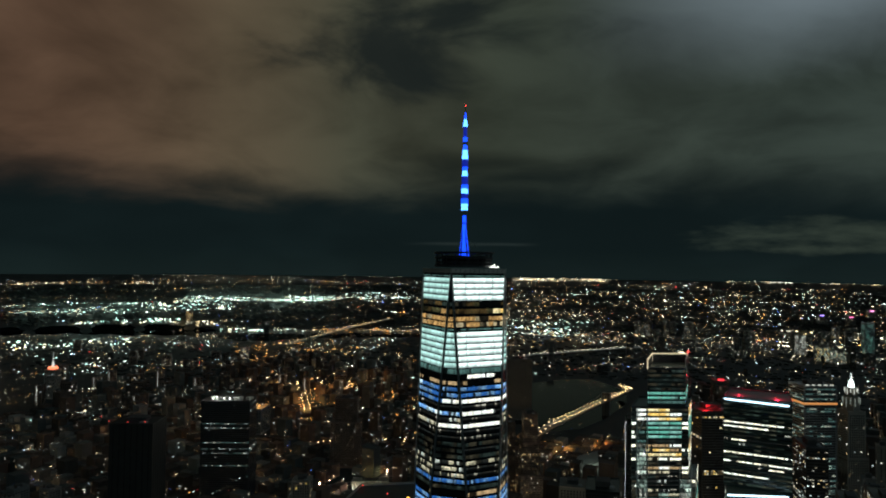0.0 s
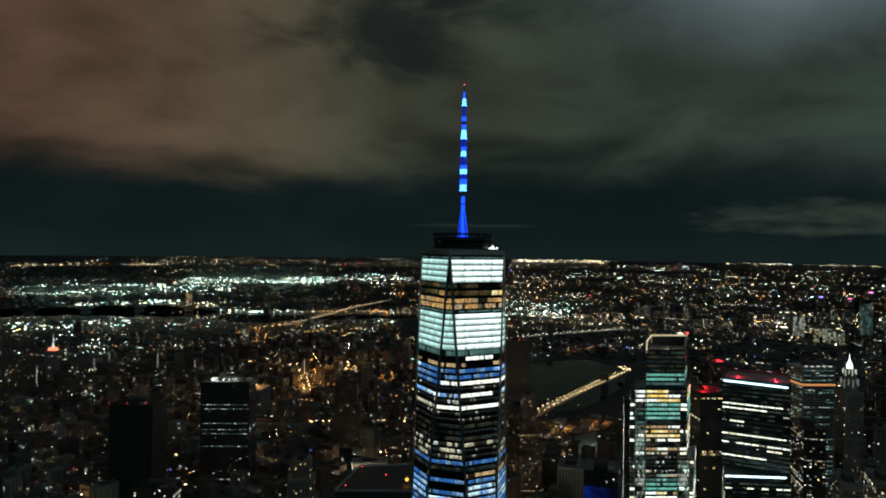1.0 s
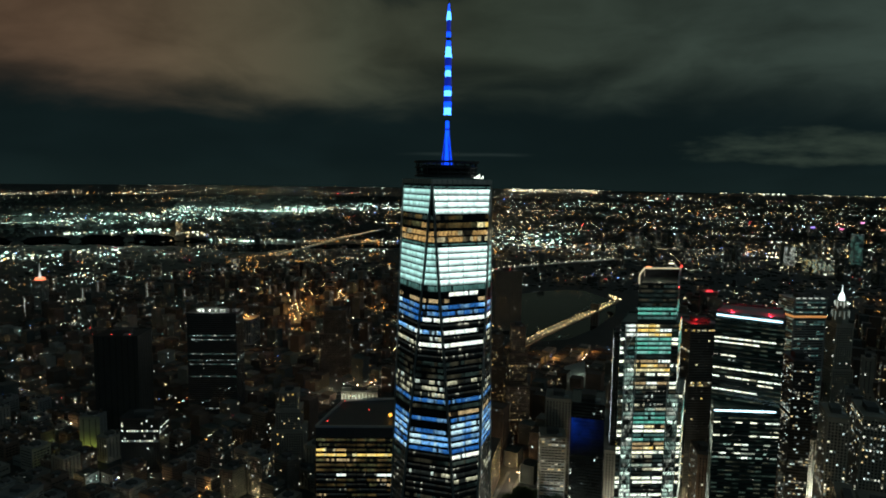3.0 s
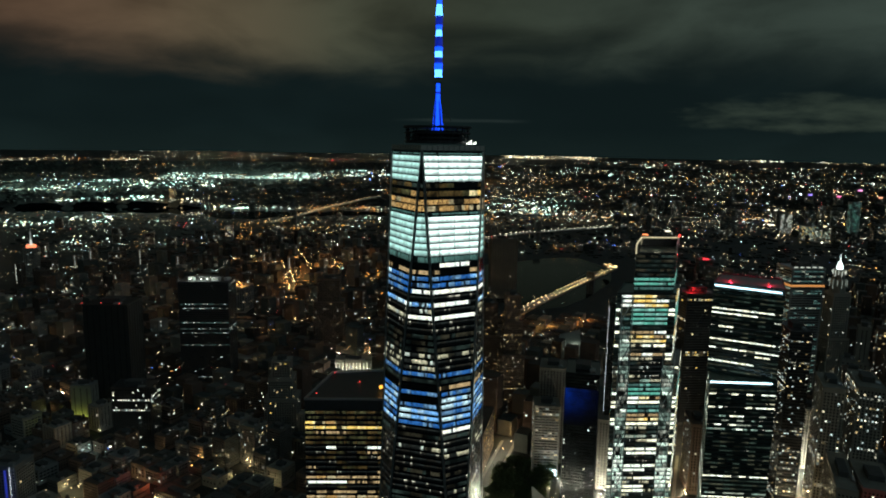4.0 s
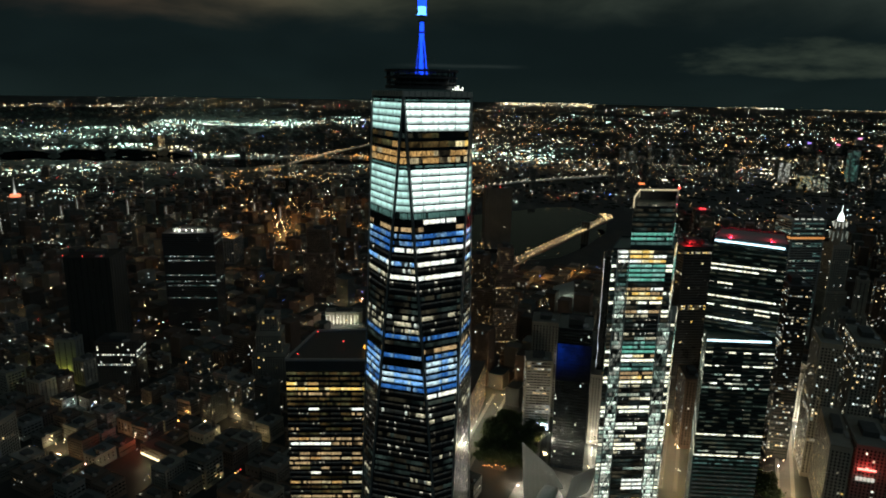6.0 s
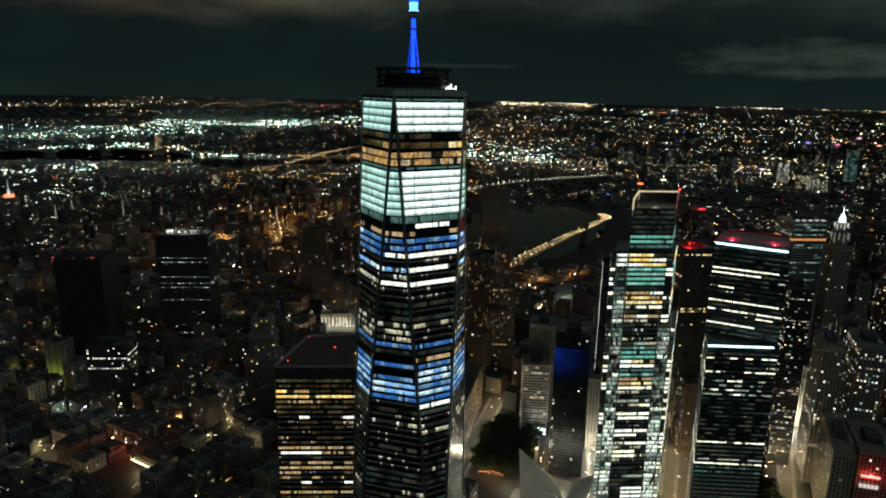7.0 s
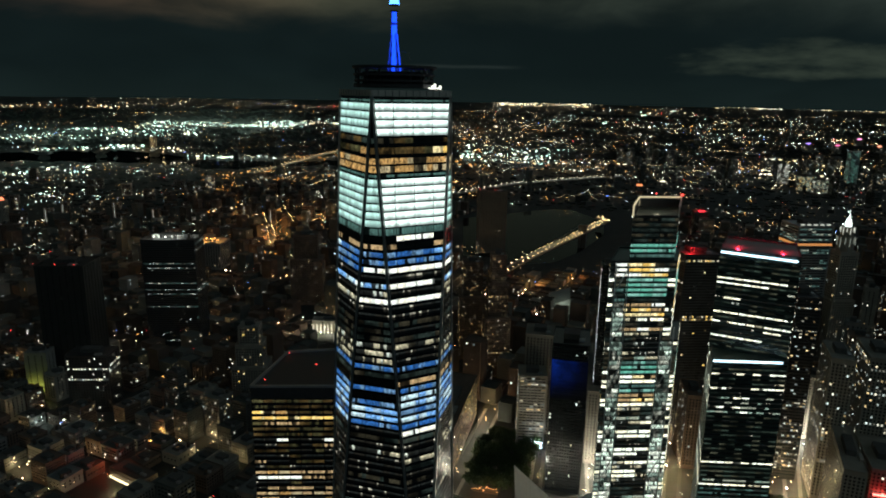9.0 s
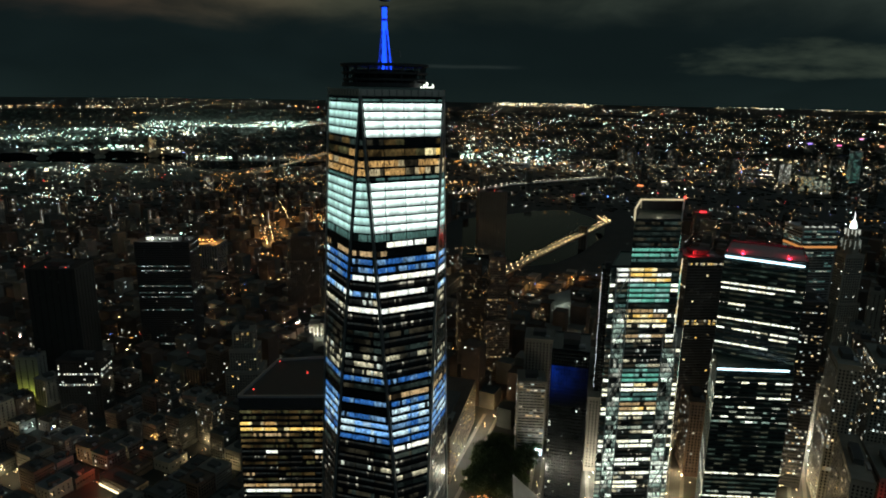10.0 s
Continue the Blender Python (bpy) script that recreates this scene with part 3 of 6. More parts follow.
    for a in (-2.5, -1.9, -1.2, -0.4, 0.6, 1.9, 3.0):
        bm = bmesh.new()
        bmesh.ops.create_icosphere(bm, subdivisions=1, radius=0.38, matrix=pose(21 * math.cos(a), 21 * math.sin(a), 427.5))
        part("warning_lamp", bm, G_RED, t, "small red warning lamp")
    bm = bmesh.new()
    for k in range(5):
        box(bm, 21 + k * 1.1, 21.6 + k * 1.1, -7 + k * 1.0, -6.4 + k * 1.0, 416.8, 417.6 + (k % 3) * 0.9)
    part("roof_floodlight", bm, G_WHITE, t, "bright white roof floodlights")
    return t


G_RED = glow("red_lamp", (1.0, 0.05, 0.04), 2.5)
G_WHITE = glow("white_floodlight", (1.0, 0.97, 0.85), 2.5)
# three steps of emission painted in place of blue floodlight on mast steel
G_BLUE = glow("blue_mast_glow", (0.010, 0.060, 1.0), 1.9)
G_BLUEHOT = glow("bright_blue_glow", (0.09, 0.30, 1.0), 3.4, True)
G_BLUEDIM = glow("dim_blue_glow", (0.004, 0.025, 0.9), 0.26)
# emission that stands in for floodlight on the stone lantern
G_LANTERN = glow("lantern_glow", (0.92, 1.0, 0.97), 1.7)
G_SIGN = glow("red_neon", (1.0, 0.03, 0.05), 2.0)
great_tower()


def mast():
    t = thing("mast", (0, 0, 417), "slender steel broadcast mast lit deep blue", "mast")

    def seg(name, z0, z1, r0, r1, mat, label="", n=14):
        bm = bmesh.new()
        rod(bm, (0, 0, z0 - 417), (0, 0, z1 - 417), r0, r1, n)
        part(name, bm, mat, t, label)

    # open lattice foot
    for k in range(8):
        a = k * math.tau / 8
        bm = bmesh.new()
        rod(bm, (4.2 * math.cos(a), 4.2 * math.sin(a), 1), (1.5 * math.cos(a), 1.5 * math.sin(a), 27), 0.3, 0.22, 6)
        part("leg", bm, G_BLUEDIM if k % 2 else G_BLUE, t)
        for j in range(5):
            z0, z1 = 1 + j * 5.2, 1 + (j + 1) * 5.2
            q0, q1 = 4.2 - 2.7 * (z0 - 1) / 26, 4.2 - 2.7 * (z1 - 1) / 26
            b = a + math.tau / 8
            bm = bmesh.new()
            bar(bm, (q0 * math.cos(a), q0 * math.sin(a), z0), (q1 * math.cos(b), q1 * math.sin(b), z1), 0.18)
            part("lattice_bar", bm, G_BLUEDIM, t)
    for a in (-2.3, -1.1, 0.2, 1.6):
        bm = bmesh.new()
        box(bm, 5.0 * math.cos(a) - 0.5, 5.0 * math.cos(a) + 0.5, 5.0 * math.sin(a) - 0.5, 5.0 * math.sin(a) + 0.5, 1.4, 3.0)
        part("flood_lamp", bm, G_BLUEHOT, t, "blue floodlight at the foot")
    seg("core", 419, 444, 1.35, 1.1, G_BLUE, "core tube with a blue glow")
    for z0, z1, r0, r1, mat, name in MAST:
        seg(name, z0, z1, r0, r1, mat)
    for zz, r in ((454.6, 2.1), (457.6, 2.5), (482.2, 2.2), (494.6, 2.1), (505.8, 1.7), (507.2, 1.7), (518.3, 1.5)):
        bm = bmesh.new()
        rod(bm, (0, 0, zz - 417 - 0.35), (0, 0, zz - 417 + 0.35), r, r, 14)
        part("collar", bm, M_DARKSTEEL, t, "dark steel collar")
    # one slanting derrick beside the foot
    bm = bmesh.new()
    bar(bm, (6.5, -2.0, 1.0), (3.6, -1.4, 18.0), 0.3)
    bar(bm, (9.5, -3.0, 14.0), (8.6, -3.0, 17.5), 0.3)
    bar(bm, (8.6, -3.0, 17.5), (3.6, -1.4, 18.0), 0.12)
    part("derrick", bm, M_STEEL, t, "slanting steel derrick")
    lamp_at = pose(0, 0, 533.8 - 417)
    bm = bmesh.new()
    bmesh.ops.create_icosphere(bm, subdivisions=1, radius=0.55, matrix=lamp_at)
    part("warning_lamp", bm, G_RED, t, "red lamp at the mast tip")


# rising from the foot: from, to, lower and upper radius (widened to imitate bloom), painted glow, kind
MAST = [(444, 454.4, 1.40, 1.16, G_BLUE, "mast_section"), (448.0, 449.2, 1.59, 1.59, G_BLUEDIM, "sleeve"),
        (458.0, 459.2, 2.81, 2.32, G_BLUEHOT, "lantern"), (459.2, 462.6, 2.13, 2.44, G_BLUEHOT, "lantern"), (462.6, 466.4, 2.44, 2.56, G_BLUE, "mast_section"), (466.4, 470.0, 2.44, 2.44, G_BLUEDIM, "mast_neck"),
        (470.0, 473.6, 2.32, 2.38, G_BLUEHOT, "lantern"), (473.6, 476.4, 2.38, 2.44, G_BLUE, "mast_section"), (476.4, 482.0, 2.32, 2.32, G_BLUEDIM, "mast_neck"),
        (482.4, 486.6, 2.07, 1.71, G_BLUEHOT, "lantern"), (486.6, 489.4, 1.77, 1.95, G_BLUE, "mast_section"), (489.4, 494.4, 2.20, 2.20, G_BLUEDIM, "mast_neck"),
        (494.9, 501.6, 2.26, 1.65, G_BLUEHOT, "lantern"), (501.6, 505.5, 1.65, 1.40, G_BLUE, "mast_section"),
        (507.5, 511.0, 1.52, 1.46, G_BLUE, "mast_section"), (511.0, 518.0, 1.34, 1.40, G_BLUEDIM, "mast_neck"),
        (518.5, 524.0, 1.71, 0.98, G_BLUEHOT, "lantern"), (524.0, 529.0, 0.98, 0.37, G_BLUE, "mast_section"), (529.0, 534.0, 0.3, 0.2, M_DARKSTEEL, "mast_tip")]
mast()


# ---------------------------------------------------------------- towers with storeys of glass
def facade_rows(outline, z0, z1, pitch, bay, fill=0.8, gap=0.25, cuts=None):
    """Panes round an outline (anticlockwise): yields face, storey, bay, count and the quad."""
    n = len(outline)
    floors = int((z1 - z0) / pitch)
    for i in range(n):
        a, b = Vector((*outline[i], 0)), Vector((*outline[(i + 1) % n], 0))
        along = b - a
        count = max(1, round(along.length / bay))
        at = [j / count for j in range(count + 1)]
        if cuts and i == 0:
            at, count = cuts, len(cuts) - 1
        inset = along.normalized() * gap
        for k in range(floors):
            lo = z1 - (k + 1) * pitch + pitch * (1 - fill) * 0.5
            hi = lo + pitch * fill
            for j in range(count):
                p, q = a + along * at[j] + inset, a + along * at[j + 1] - inset
                yield i, k, j, count, [(p.x, p.y, lo), (q.x, q.y, lo), (q.x, q.y, hi), (p.x, p.y, hi)]


def glass_tower(name, label, outlines, choose, body=M_GLASS, pitch=4.0, bay=9.0, fill=0.78, seed=1, singles=280, faces_single=(0,), category="skyscraper", cuts=(None, None, None)):
    """outlines: rows of (outline, z0, z1) stacked as blocks. choose(block, face, storey, bay, count, rng) gives the glass."""
    rng = random.Random(seed)
    t = thing(name, (0, 0, 0), label, category)
    joined, single = {}, 0
    for n, (outline, z0, z1) in enumerate(outlines):
        bm = bmesh.new()
        prism(bm, outline, z0, z1)
        part("body", bm, body, t)
        cx, cy = sum(p[0] for p in outline) / len(outline), sum(p[1] for p in outline) / len(outline)
        for i in range(len(outline)):
            a, b = outline[i], outline[(i + 1) % len(outline)]
            bm = bmesh.new()
            bar(bm, (*lerp(a, (cx, cy), 0.012), z1 + 0.5), (*lerp(b, (cx, cy), 0.012), z1 + 0.5), 0.6, 1.4)
            part("parapet", bm, M_DARKSTEEL, t)
        for i, k, j, count, q in facade_rows(outline, z0, z1, pitch, bay, fill, cuts=cuts[n] if n < len(cuts) else None):
            mat = choose(n, i, k, j, count, rng)
            if mat is None:
                continue
            if mat in (W_ATRIUM, W_ATRIUMHOT):      # tall glass of the braced halls, storey to storey
                more = pitch * (0.78 - fill) * 0.5
                q = [(x, y, z + (more if c > 1 else -more)) for c, (x, y, z) in enumerate(q)]
            if i in faces_single and single < singles:
                part("pane", panes_mesh("pane", [q], mat), mat, t)
                single += 1
            else:
                joined.setdefault((n, i, mat.name), (mat, []))[1].append(q)
    for mat, quads in joined.values():
        part("panes", panes_mesh("panes", quads, mat), mat, t, kind="stuff")
    return t


def along(a, b, s):
    return (a[0] + (b[0] - a[0]) * s, a[1] + (b[1] - a[1]) * s)


# --- tower with braced glass sides and an open lit crown
P3L, P3R = (111.5, 179.0), (167.5, 199.3)
DEEP3 = (5.0, 52.0)


def quad_plan(l, r, deep):
    return [l, r, (r[0] + deep[0], r[1] + deep[1]), (l[0] + deep[0], l[1] + deep[1])]


LOW3 = quad_plan(P3L, P3R, DEEP3)
MID3 = quad_plan((111.0, 178.8), (161.2, 197.0), (5.0, 52.0))
UP3 = quad_plan((125.0, 184.0), (158.5, 196.0), (4.0, 48.0))
ROWS3_UP = ["dark", "dark", "dark", "dark", "dark", "green", "green", "green_dim"]
ROWS3 = ["half", "gold", "gold", "green_w", "green", "green", "green", "dark", "warm", "warm", "warm", "pale", "dark", "warm2", "sparse", "sparse", "white_r", "white_r", "white_r", "sparse",
         "green", "green", "green", "warm", "white", "green_dim", "green", "yellow", "yellow", "white", "sparse", "dark", "sparse", "white", "sparse", "white", "white", "sparse", "white_r",
         "white", "white_l", "white_r", "white", "sparse", "white_l", "white", "white_r", "white_r", "sparse", "dark", "sparse", "dark", "dark", "lobby", "lobby", "lobby", "dark", "dark", "warm", "dark"]


def choose3(block, face, storey, bay, count, rng):
    r = random.Random(storey * 31 + block * 7 + bay // 4).random() if rng.random() < 0.8 else rng.random()
    rows = ROWS3_UP if block == 1 else ROWS3
    storey += 16 if block == 0 else 0
    kind = rows[storey] if storey < len(rows) else "sparse"
    if block == 1 and storey >= len(rows):
        return None
    if face == 2:
        return W_FAINT
    if face == 0 and block != 1 and (bay == 1 or block == 0 and bay == 5):
        # braced bays: dim and green above, brilliant towards the street
        if storey < 8:
            return W_WHITE if kind in ("gold", "half") else (W_GREENFAINT if r < 0.55 else W_DIMTEAL)
        if storey > 36 or storey % 4 == 2:
            return W_ATRIUMHOT if r < 0.75 else W_ATRIUM
        return W_ATRIUM
    if face == 0 and block != 1 and bay in (0, count - 1):
        if storey > 40:
            return W_CREAM if r < 0.55 else W_PALEDIM
        return W_CREAM if r < 0.35 and kind != "dark" else W_FAINT
    if kind == "lobby":
        return W_WHITE if bay % 3 != 2 else W_FAINT
    if kind == "green":
        return W_GREEN if r < 0.85 else W_DIMTEAL
    if kind == "green_w":
        return W_GREEN if r < 0.5 else W_WHITE
    if kind == "green_dim":
        return W_DIMTEAL
    if kind in ("gold", "half"):
        return (W_YELLOW if r < 0.6 else W_WHITE) if kind == "gold" or r < 0.5 else W_FAINT
    if kind in ("warm", "warm2"):
        return W_WARM if r < 0.35 else (W_YELLOW if r < 0.6 else W_WHITE)
    if kind in ("white", "pale"):
        return W_CREAM if r < 0.85 else W_MIXED
    if kind == "white_l":
        return W_CREAM if bay < count * 0.55 else (W_MIXED if r < 0.4 else W_FAINT)
    if kind == "white_r":
        return W_CREAM if bay > count * 0.6 else (W_SPARSE if r < 0.7 else W_MIXED)
    if kind == "yellow":
        return W_YELLOW if r < 0.5 else W_WARM
    if kind == "sparse":
        return W_SPARSE if r < 0.25 else (W_MIXED if r < 0.6 else (W_PALEDIM if r < 0.8 else W_FAINT))
    return W_FAINT


t3 = glass_tower("skyscraper", "braced glass skyscraper with green and white floors, lit crown", [(LOW3, 0, 224.0), (UP3, 289.0, 325.0), (MID3, 224.0, 289.3)], choose3, M_GLASS2, 4.08, 9.0, 0.56, 3, 290, (0,),
                 cuts=((0.0, 0.075, 0.24, 0.42, 0.585, 0.75, 0.93, 1.0), (0.0, 0.05, 0.37, 0.62, 0.93, 1.0), (0.0, 0.08, 0.26, 0.48, 0.67, 0.88, 1.0)))
# braces across the side bays of the front
for s0, s1, top in ((0.075, 0.24, 288), (0.75, 0.93, 236)):
    for k in range(12 if top > 250 else 9):
        za, zb = 40 + k * 20.4, 40 + (k + 1) * 20.4
        a, b = (s0, s1) if k % 2 else (s1, s0)
        bm = bmesh.new()
        bar(bm, (*along((P3L[0] + 0.2, P3L[1] - 0.6), (P3R[0] + 0.2, P3R[1] - 0.6), a), za), (*along((P3L[0] + 0.2, P3L[1] - 0.6), (P3R[0] + 0.2, P3R[1] - 0.6), b), zb), 0.7)
        part("brace", bm, M_WHITESTEEL, t3, "pale steel diagonal brace")
    for s in (s0, s1):
        bm = bmesh.new()
        q = along((P3L[0] + 0.2, P3L[1] - 0.6), (P3R[0] + 0.2, P3R[1] - 0.6), s)
        bar(bm, (*q, 20), (*q, top), 1.0)
        part("column", bm, M_WHITESTEEL, t3, "pale steel column")
# open crown; some posts and rails emit, warm lighting painted onto the steel
for i in range(4):
    a, b = UP3[i], UP3[(i + 1) % 4]
    bm = bmesh.new()
    bar(bm, (*a, 325), (*a, 334), 1.2 if i == 0 else 0.9)
    part("crown_post", bm, G_GOLDEN if i in (0, 3) else M_WHITESTEEL, t3)
    if i in (1, 2, 3):
        bm = bmesh.new()
        bar(bm, (*a, 333.5), (*b, 333.5), 1.0, 1.2)
        part("crown_rail", bm, G_GOLDEN if i in (2, 3) else M_WHITESTEEL, t3, "crown rail, on some sides with a painted warm glow")
        bm = bmesh.new()
        bar(bm, (*along(a, b, 0.02), 329), (*along(a, b, 0.98), 329), 0.4, 6.5)
        part("crown_screen", bm, M_DARKSTEEL, t3, "metal crown screen")
bm = bmesh.new()
bmesh.ops.create_icosphere(bm, subdivisions=2, radius=1.1, matrix=pose(162.5, 240, 336))
part("warning_lamp", bm, G_RED, t3, "red warning lamp")
lamp = bpy.data.lights.new("crown_lamp", "POINT")
lamp.energy, lamp.color, lamp.shadow_soft_size = 700, (1, 0.85, 0.6), 1.5
new("crown_lamp", lamp).location = (143, 214, 331)

# --- smooth glass tower with two white light lines
LOW4 = [(192.2, 176.0), (246.5, 188.6), (253.0, 238.0), (196.5, 243.0)]
UP4 = [(192.0, 206.0), (247.0, 195.6), (254.0, 246.0), (203.0, 256.0)]
ROWS4_UP = ["dark", "dark", "dark", "dark", "dark", "band", "bandL", "sparse", "sparse", "dashL", "sparse", "sparse", "band", "sparse", "band", "dash", "sparse", "bandL", "dark"]
ROWS4 = ["dark", "dark", "dash", "sparse", "sparse", "bandR", "sparse", "mixed", "mixed", "mixed", "mixed", "dark", "sparse", "dark", "dark", "sparse", "dark", "sparse", "dark", "dark", "dark", "band", "dark", "dark", "dark",
         "pale", "band", "bluew", "bluew", "lobby", "lobby", "lobby", "lobby", "lobby", "lobby", "lobby", "lobby", "lobby", "lobby"]


def choose4(block, face, storey, bay, count, rng):
    r = rng.random()
    rows = ROWS4_UP if block == 1 else ROWS4
    kind = rows[storey] if storey < len(rows) else "sparse"
    if face == 2:
        return W_GREENFAINT
    s = bay / count
    if kind == "band":
        return W_CREAM if r < 0.93 else W_MIXED
    if kind == "bandL":
        return W_CREAM if s < 0.65 else W_GREENFAINT
    if kind == "bandR":
        return W_CREAM if s > 0.5 or s < 0.2 else W_SPARSE
    if kind == "dashL":
        return W_CREAM if 0.08 < s < 0.3 else W_SPARSE
    if kind == "dash":
        return W_CREAM if r < 0.3 else W_SPARSE
    if kind == "mixed":
        return W_CREAM if r < 0.10 else (W_PALEDIM if r < 0.7 else W_SPARSE)
    if kind == "lobby":
        return W_LOBBY
    if kind == "pale":
        return W_PALEDIM
    if kind == "bluew":
        return W_DIMTEAL if r < 0.6 else W_LOBBY
    if kind == "sparse":
        return W_SPARSE if r < 0.14 else (W_MIXED if r < 0.19 else (W_GREENFAINT if r < 0.75 else W_DARK))
    return W_GREENFAINT if r < 0.7 else W_DARK


t4 = glass_tower("skyscraper", "smooth dark glass skyscraper with white light lines and red roof glow", [(LOW4, 0, 219.5), (UP4, 219.5, 300.0)], choose4, M_GLASS2, 3.95, 6.5, 0.32, 5, 290, (0,))


def light_line(parent, a, b, wide, mat, name="light_line", label="glowing white light line"):
    bm = bmesh.new()
    bar(bm, a, b, wide, wide)
    part(name, bm, mat, parent, label)


light_line(t4, (192.6, 205.2, 298.6), (244.6, 195.2, 297.6), 1.3, G_LINE)
light_line(t4, (192.4, 175.3, 220.2), (242.4, 187.0, 220.4), 1.2, G_LINE)
for x, y in ((206, 216), (236, 210)):
    bm = bmesh.new()
    bmesh.ops.create_icosphere(bm, subdivisions=1, radius=0.45, matrix=pose(x, y, 301.5))
    part("warning_lamp", bm, G_RED, t4, "red warning lamp")
for x, y in ((207, 222), (238, 214)):
    lamp = bpy.data.lights.new("red_roof_lamp", "POINT")
    lamp.energy, lamp.color, lamp.shadow_soft_size = 9000, (1, 0.02, 0.06), 1.0
    new("red_roof_lamp", lamp).location = (x, y, 303.5)

# --- dark glass block with amber storeys
OUT7 = [(-110.2, 22.5), (-50.0, 42.6), (-58.0, 112.0), (-116.0, 83.0)]
ROWS7 = ["dark", "dark", "goldL", "gold", "warm_dim", "dark", "dark", "dash2", "warm_s", "sparse", "sparse", "warm_s", "sparse", "gold_m", "bandL", "sparse", "warm_s", "gold_m", "sparse", "warm_s", "dash2", "sparse", "gold_m", "sparse"]


def choose7(block, face, storey, bay, count, rng):
    r, s = rng.random(), bay / count
    kind = ROWS7[storey] if storey < len(ROWS7) else ("gold_m" if storey % 5 == 0 else "sparse")
    if face == 2:
        return W_GOLDFAINT
    if kind == "gold":
        return W_YELLOW
    if kind == "goldL":
        return W_YELLOW if s < 0.1 else (W_GOLD if s < 0.3 and face == 0 else W_GOLDFAINT)
    if kind == "warm_dim":
        return W_WARM if r < 0.3 else W_GOLDFAINT
    if kind == "warm_s":
        return W_WARM if r < 0.25 else (W_SPARSE if r < 0.6 else W_GOLDFAINT)
    if kind == "gold_m":
        return W_GOLD if r < 0.35 else W_WARM
    if kind == "bandL":
        return W_WHITE if s < 0.5 else W_WARM
    if kind == "dash2":
        return W_WHITE if 0.7 < s < 0.95 or 0.18 < s < 0.26 else W_SPARSE
    if kind == "sparse":
        return W_SPARSE if r < 0.4 else W_WARM if r < 0.5 else W_GOLDFAINT
    return W_GOLDFAINT


t7 = glass_tower("office_tower", "dark glass office tower with amber-lit upper storeys", [(OUT7, 0, 214.0)], choose7, M_GLASS, 4.1, 8.2, 0.48, 7, 250, (0,), "office tower")
bm = bmesh.new()
prism(bm, [(x, y) for x, y in OUT7], 214.0, 222.0)
part("screen_wall", bm, M_DARKSTEEL, t7, "dark louvred roof screen")
for i in range(4):
    a, b = OUT7[i], OUT7[(i + 1) % 4]
    bm = bmesh.new()
    bar(bm, (*a, 222.8), (*b, 222.8), 1.4, 1.6)
    part("coping", bm, M_STEEL, t7, "pale metal roof edge")
for x, y in ((-105, 32), (-112, 78), (-84, 66)):
    bm = bmesh.new()
    bmesh.ops.create_icosphere(bm, subdivisions=1, radius=0.5, matrix=pose(x, y, 224.3))
    part("warning_lamp", bm, G_RED, t7, "small red warning lamp")
lamp_at = (-62.0, 58.0, 225.5)
bm = bmesh.new()
bmesh.ops.create_icosphere(bm, subdivisions=2, radius=1.6, matrix=pose(*lamp_at))
part("roof_lamp", bm, glow("orange_roof_lamp", (1.0, 0.42, 0.05), 1.6), t7, "orange roof lamp")
# ---------------------------------------------------------------- ordinary buildings
FOOTPRINTS = [(130, 215, 75), (222, 213, 65), (-85, 65, 65), (0, 0, 60)]    # taken ground: centre and radius


def windows_on(outline, z0, z1, pitch, bay, wide, tall):
    quads = []
    n = len(outline)
    for i in range(n):
        a, b = Vector((*outline[i], 0)), Vector((*outline[(i + 1) % n], 0))
        d = b - a
        count = int(d.length / bay)
        if count < 1:
            continue
        u = d.normalized()
        first = (d.length - count * bay) / 2
        for k in range(int((z1 - z0) / pitch)):
            lo = z0 + k * pitch + (pitch - tall) * 0.5
            for j in range(count):
                p = a + u * (first + j * bay + (bay - wide) / 2)
                q = p + u * wide
                quads.append((i, k, ((p.x, p.y, lo), (q.x, q.y, lo), (q.x, q.y, lo + tall), (p.x, p.y, lo + tall))))
    return quads


def turned(cx, cy, w, d, angle):
    c, s = math.cos(radians(angle)), math.sin(radians(angle))
    return [(cx + x * c - y * s, cy + x * s + y * c) for x, y in ((-w / 2, -d / 2), (w / 2, -d / 2), (w / 2, d / 2), (-w / 2, d / 2))]


SHARES = {1: (1.0,), 2: (0.66, 1.0), 3: (0.5, 0.78, 1.0)}


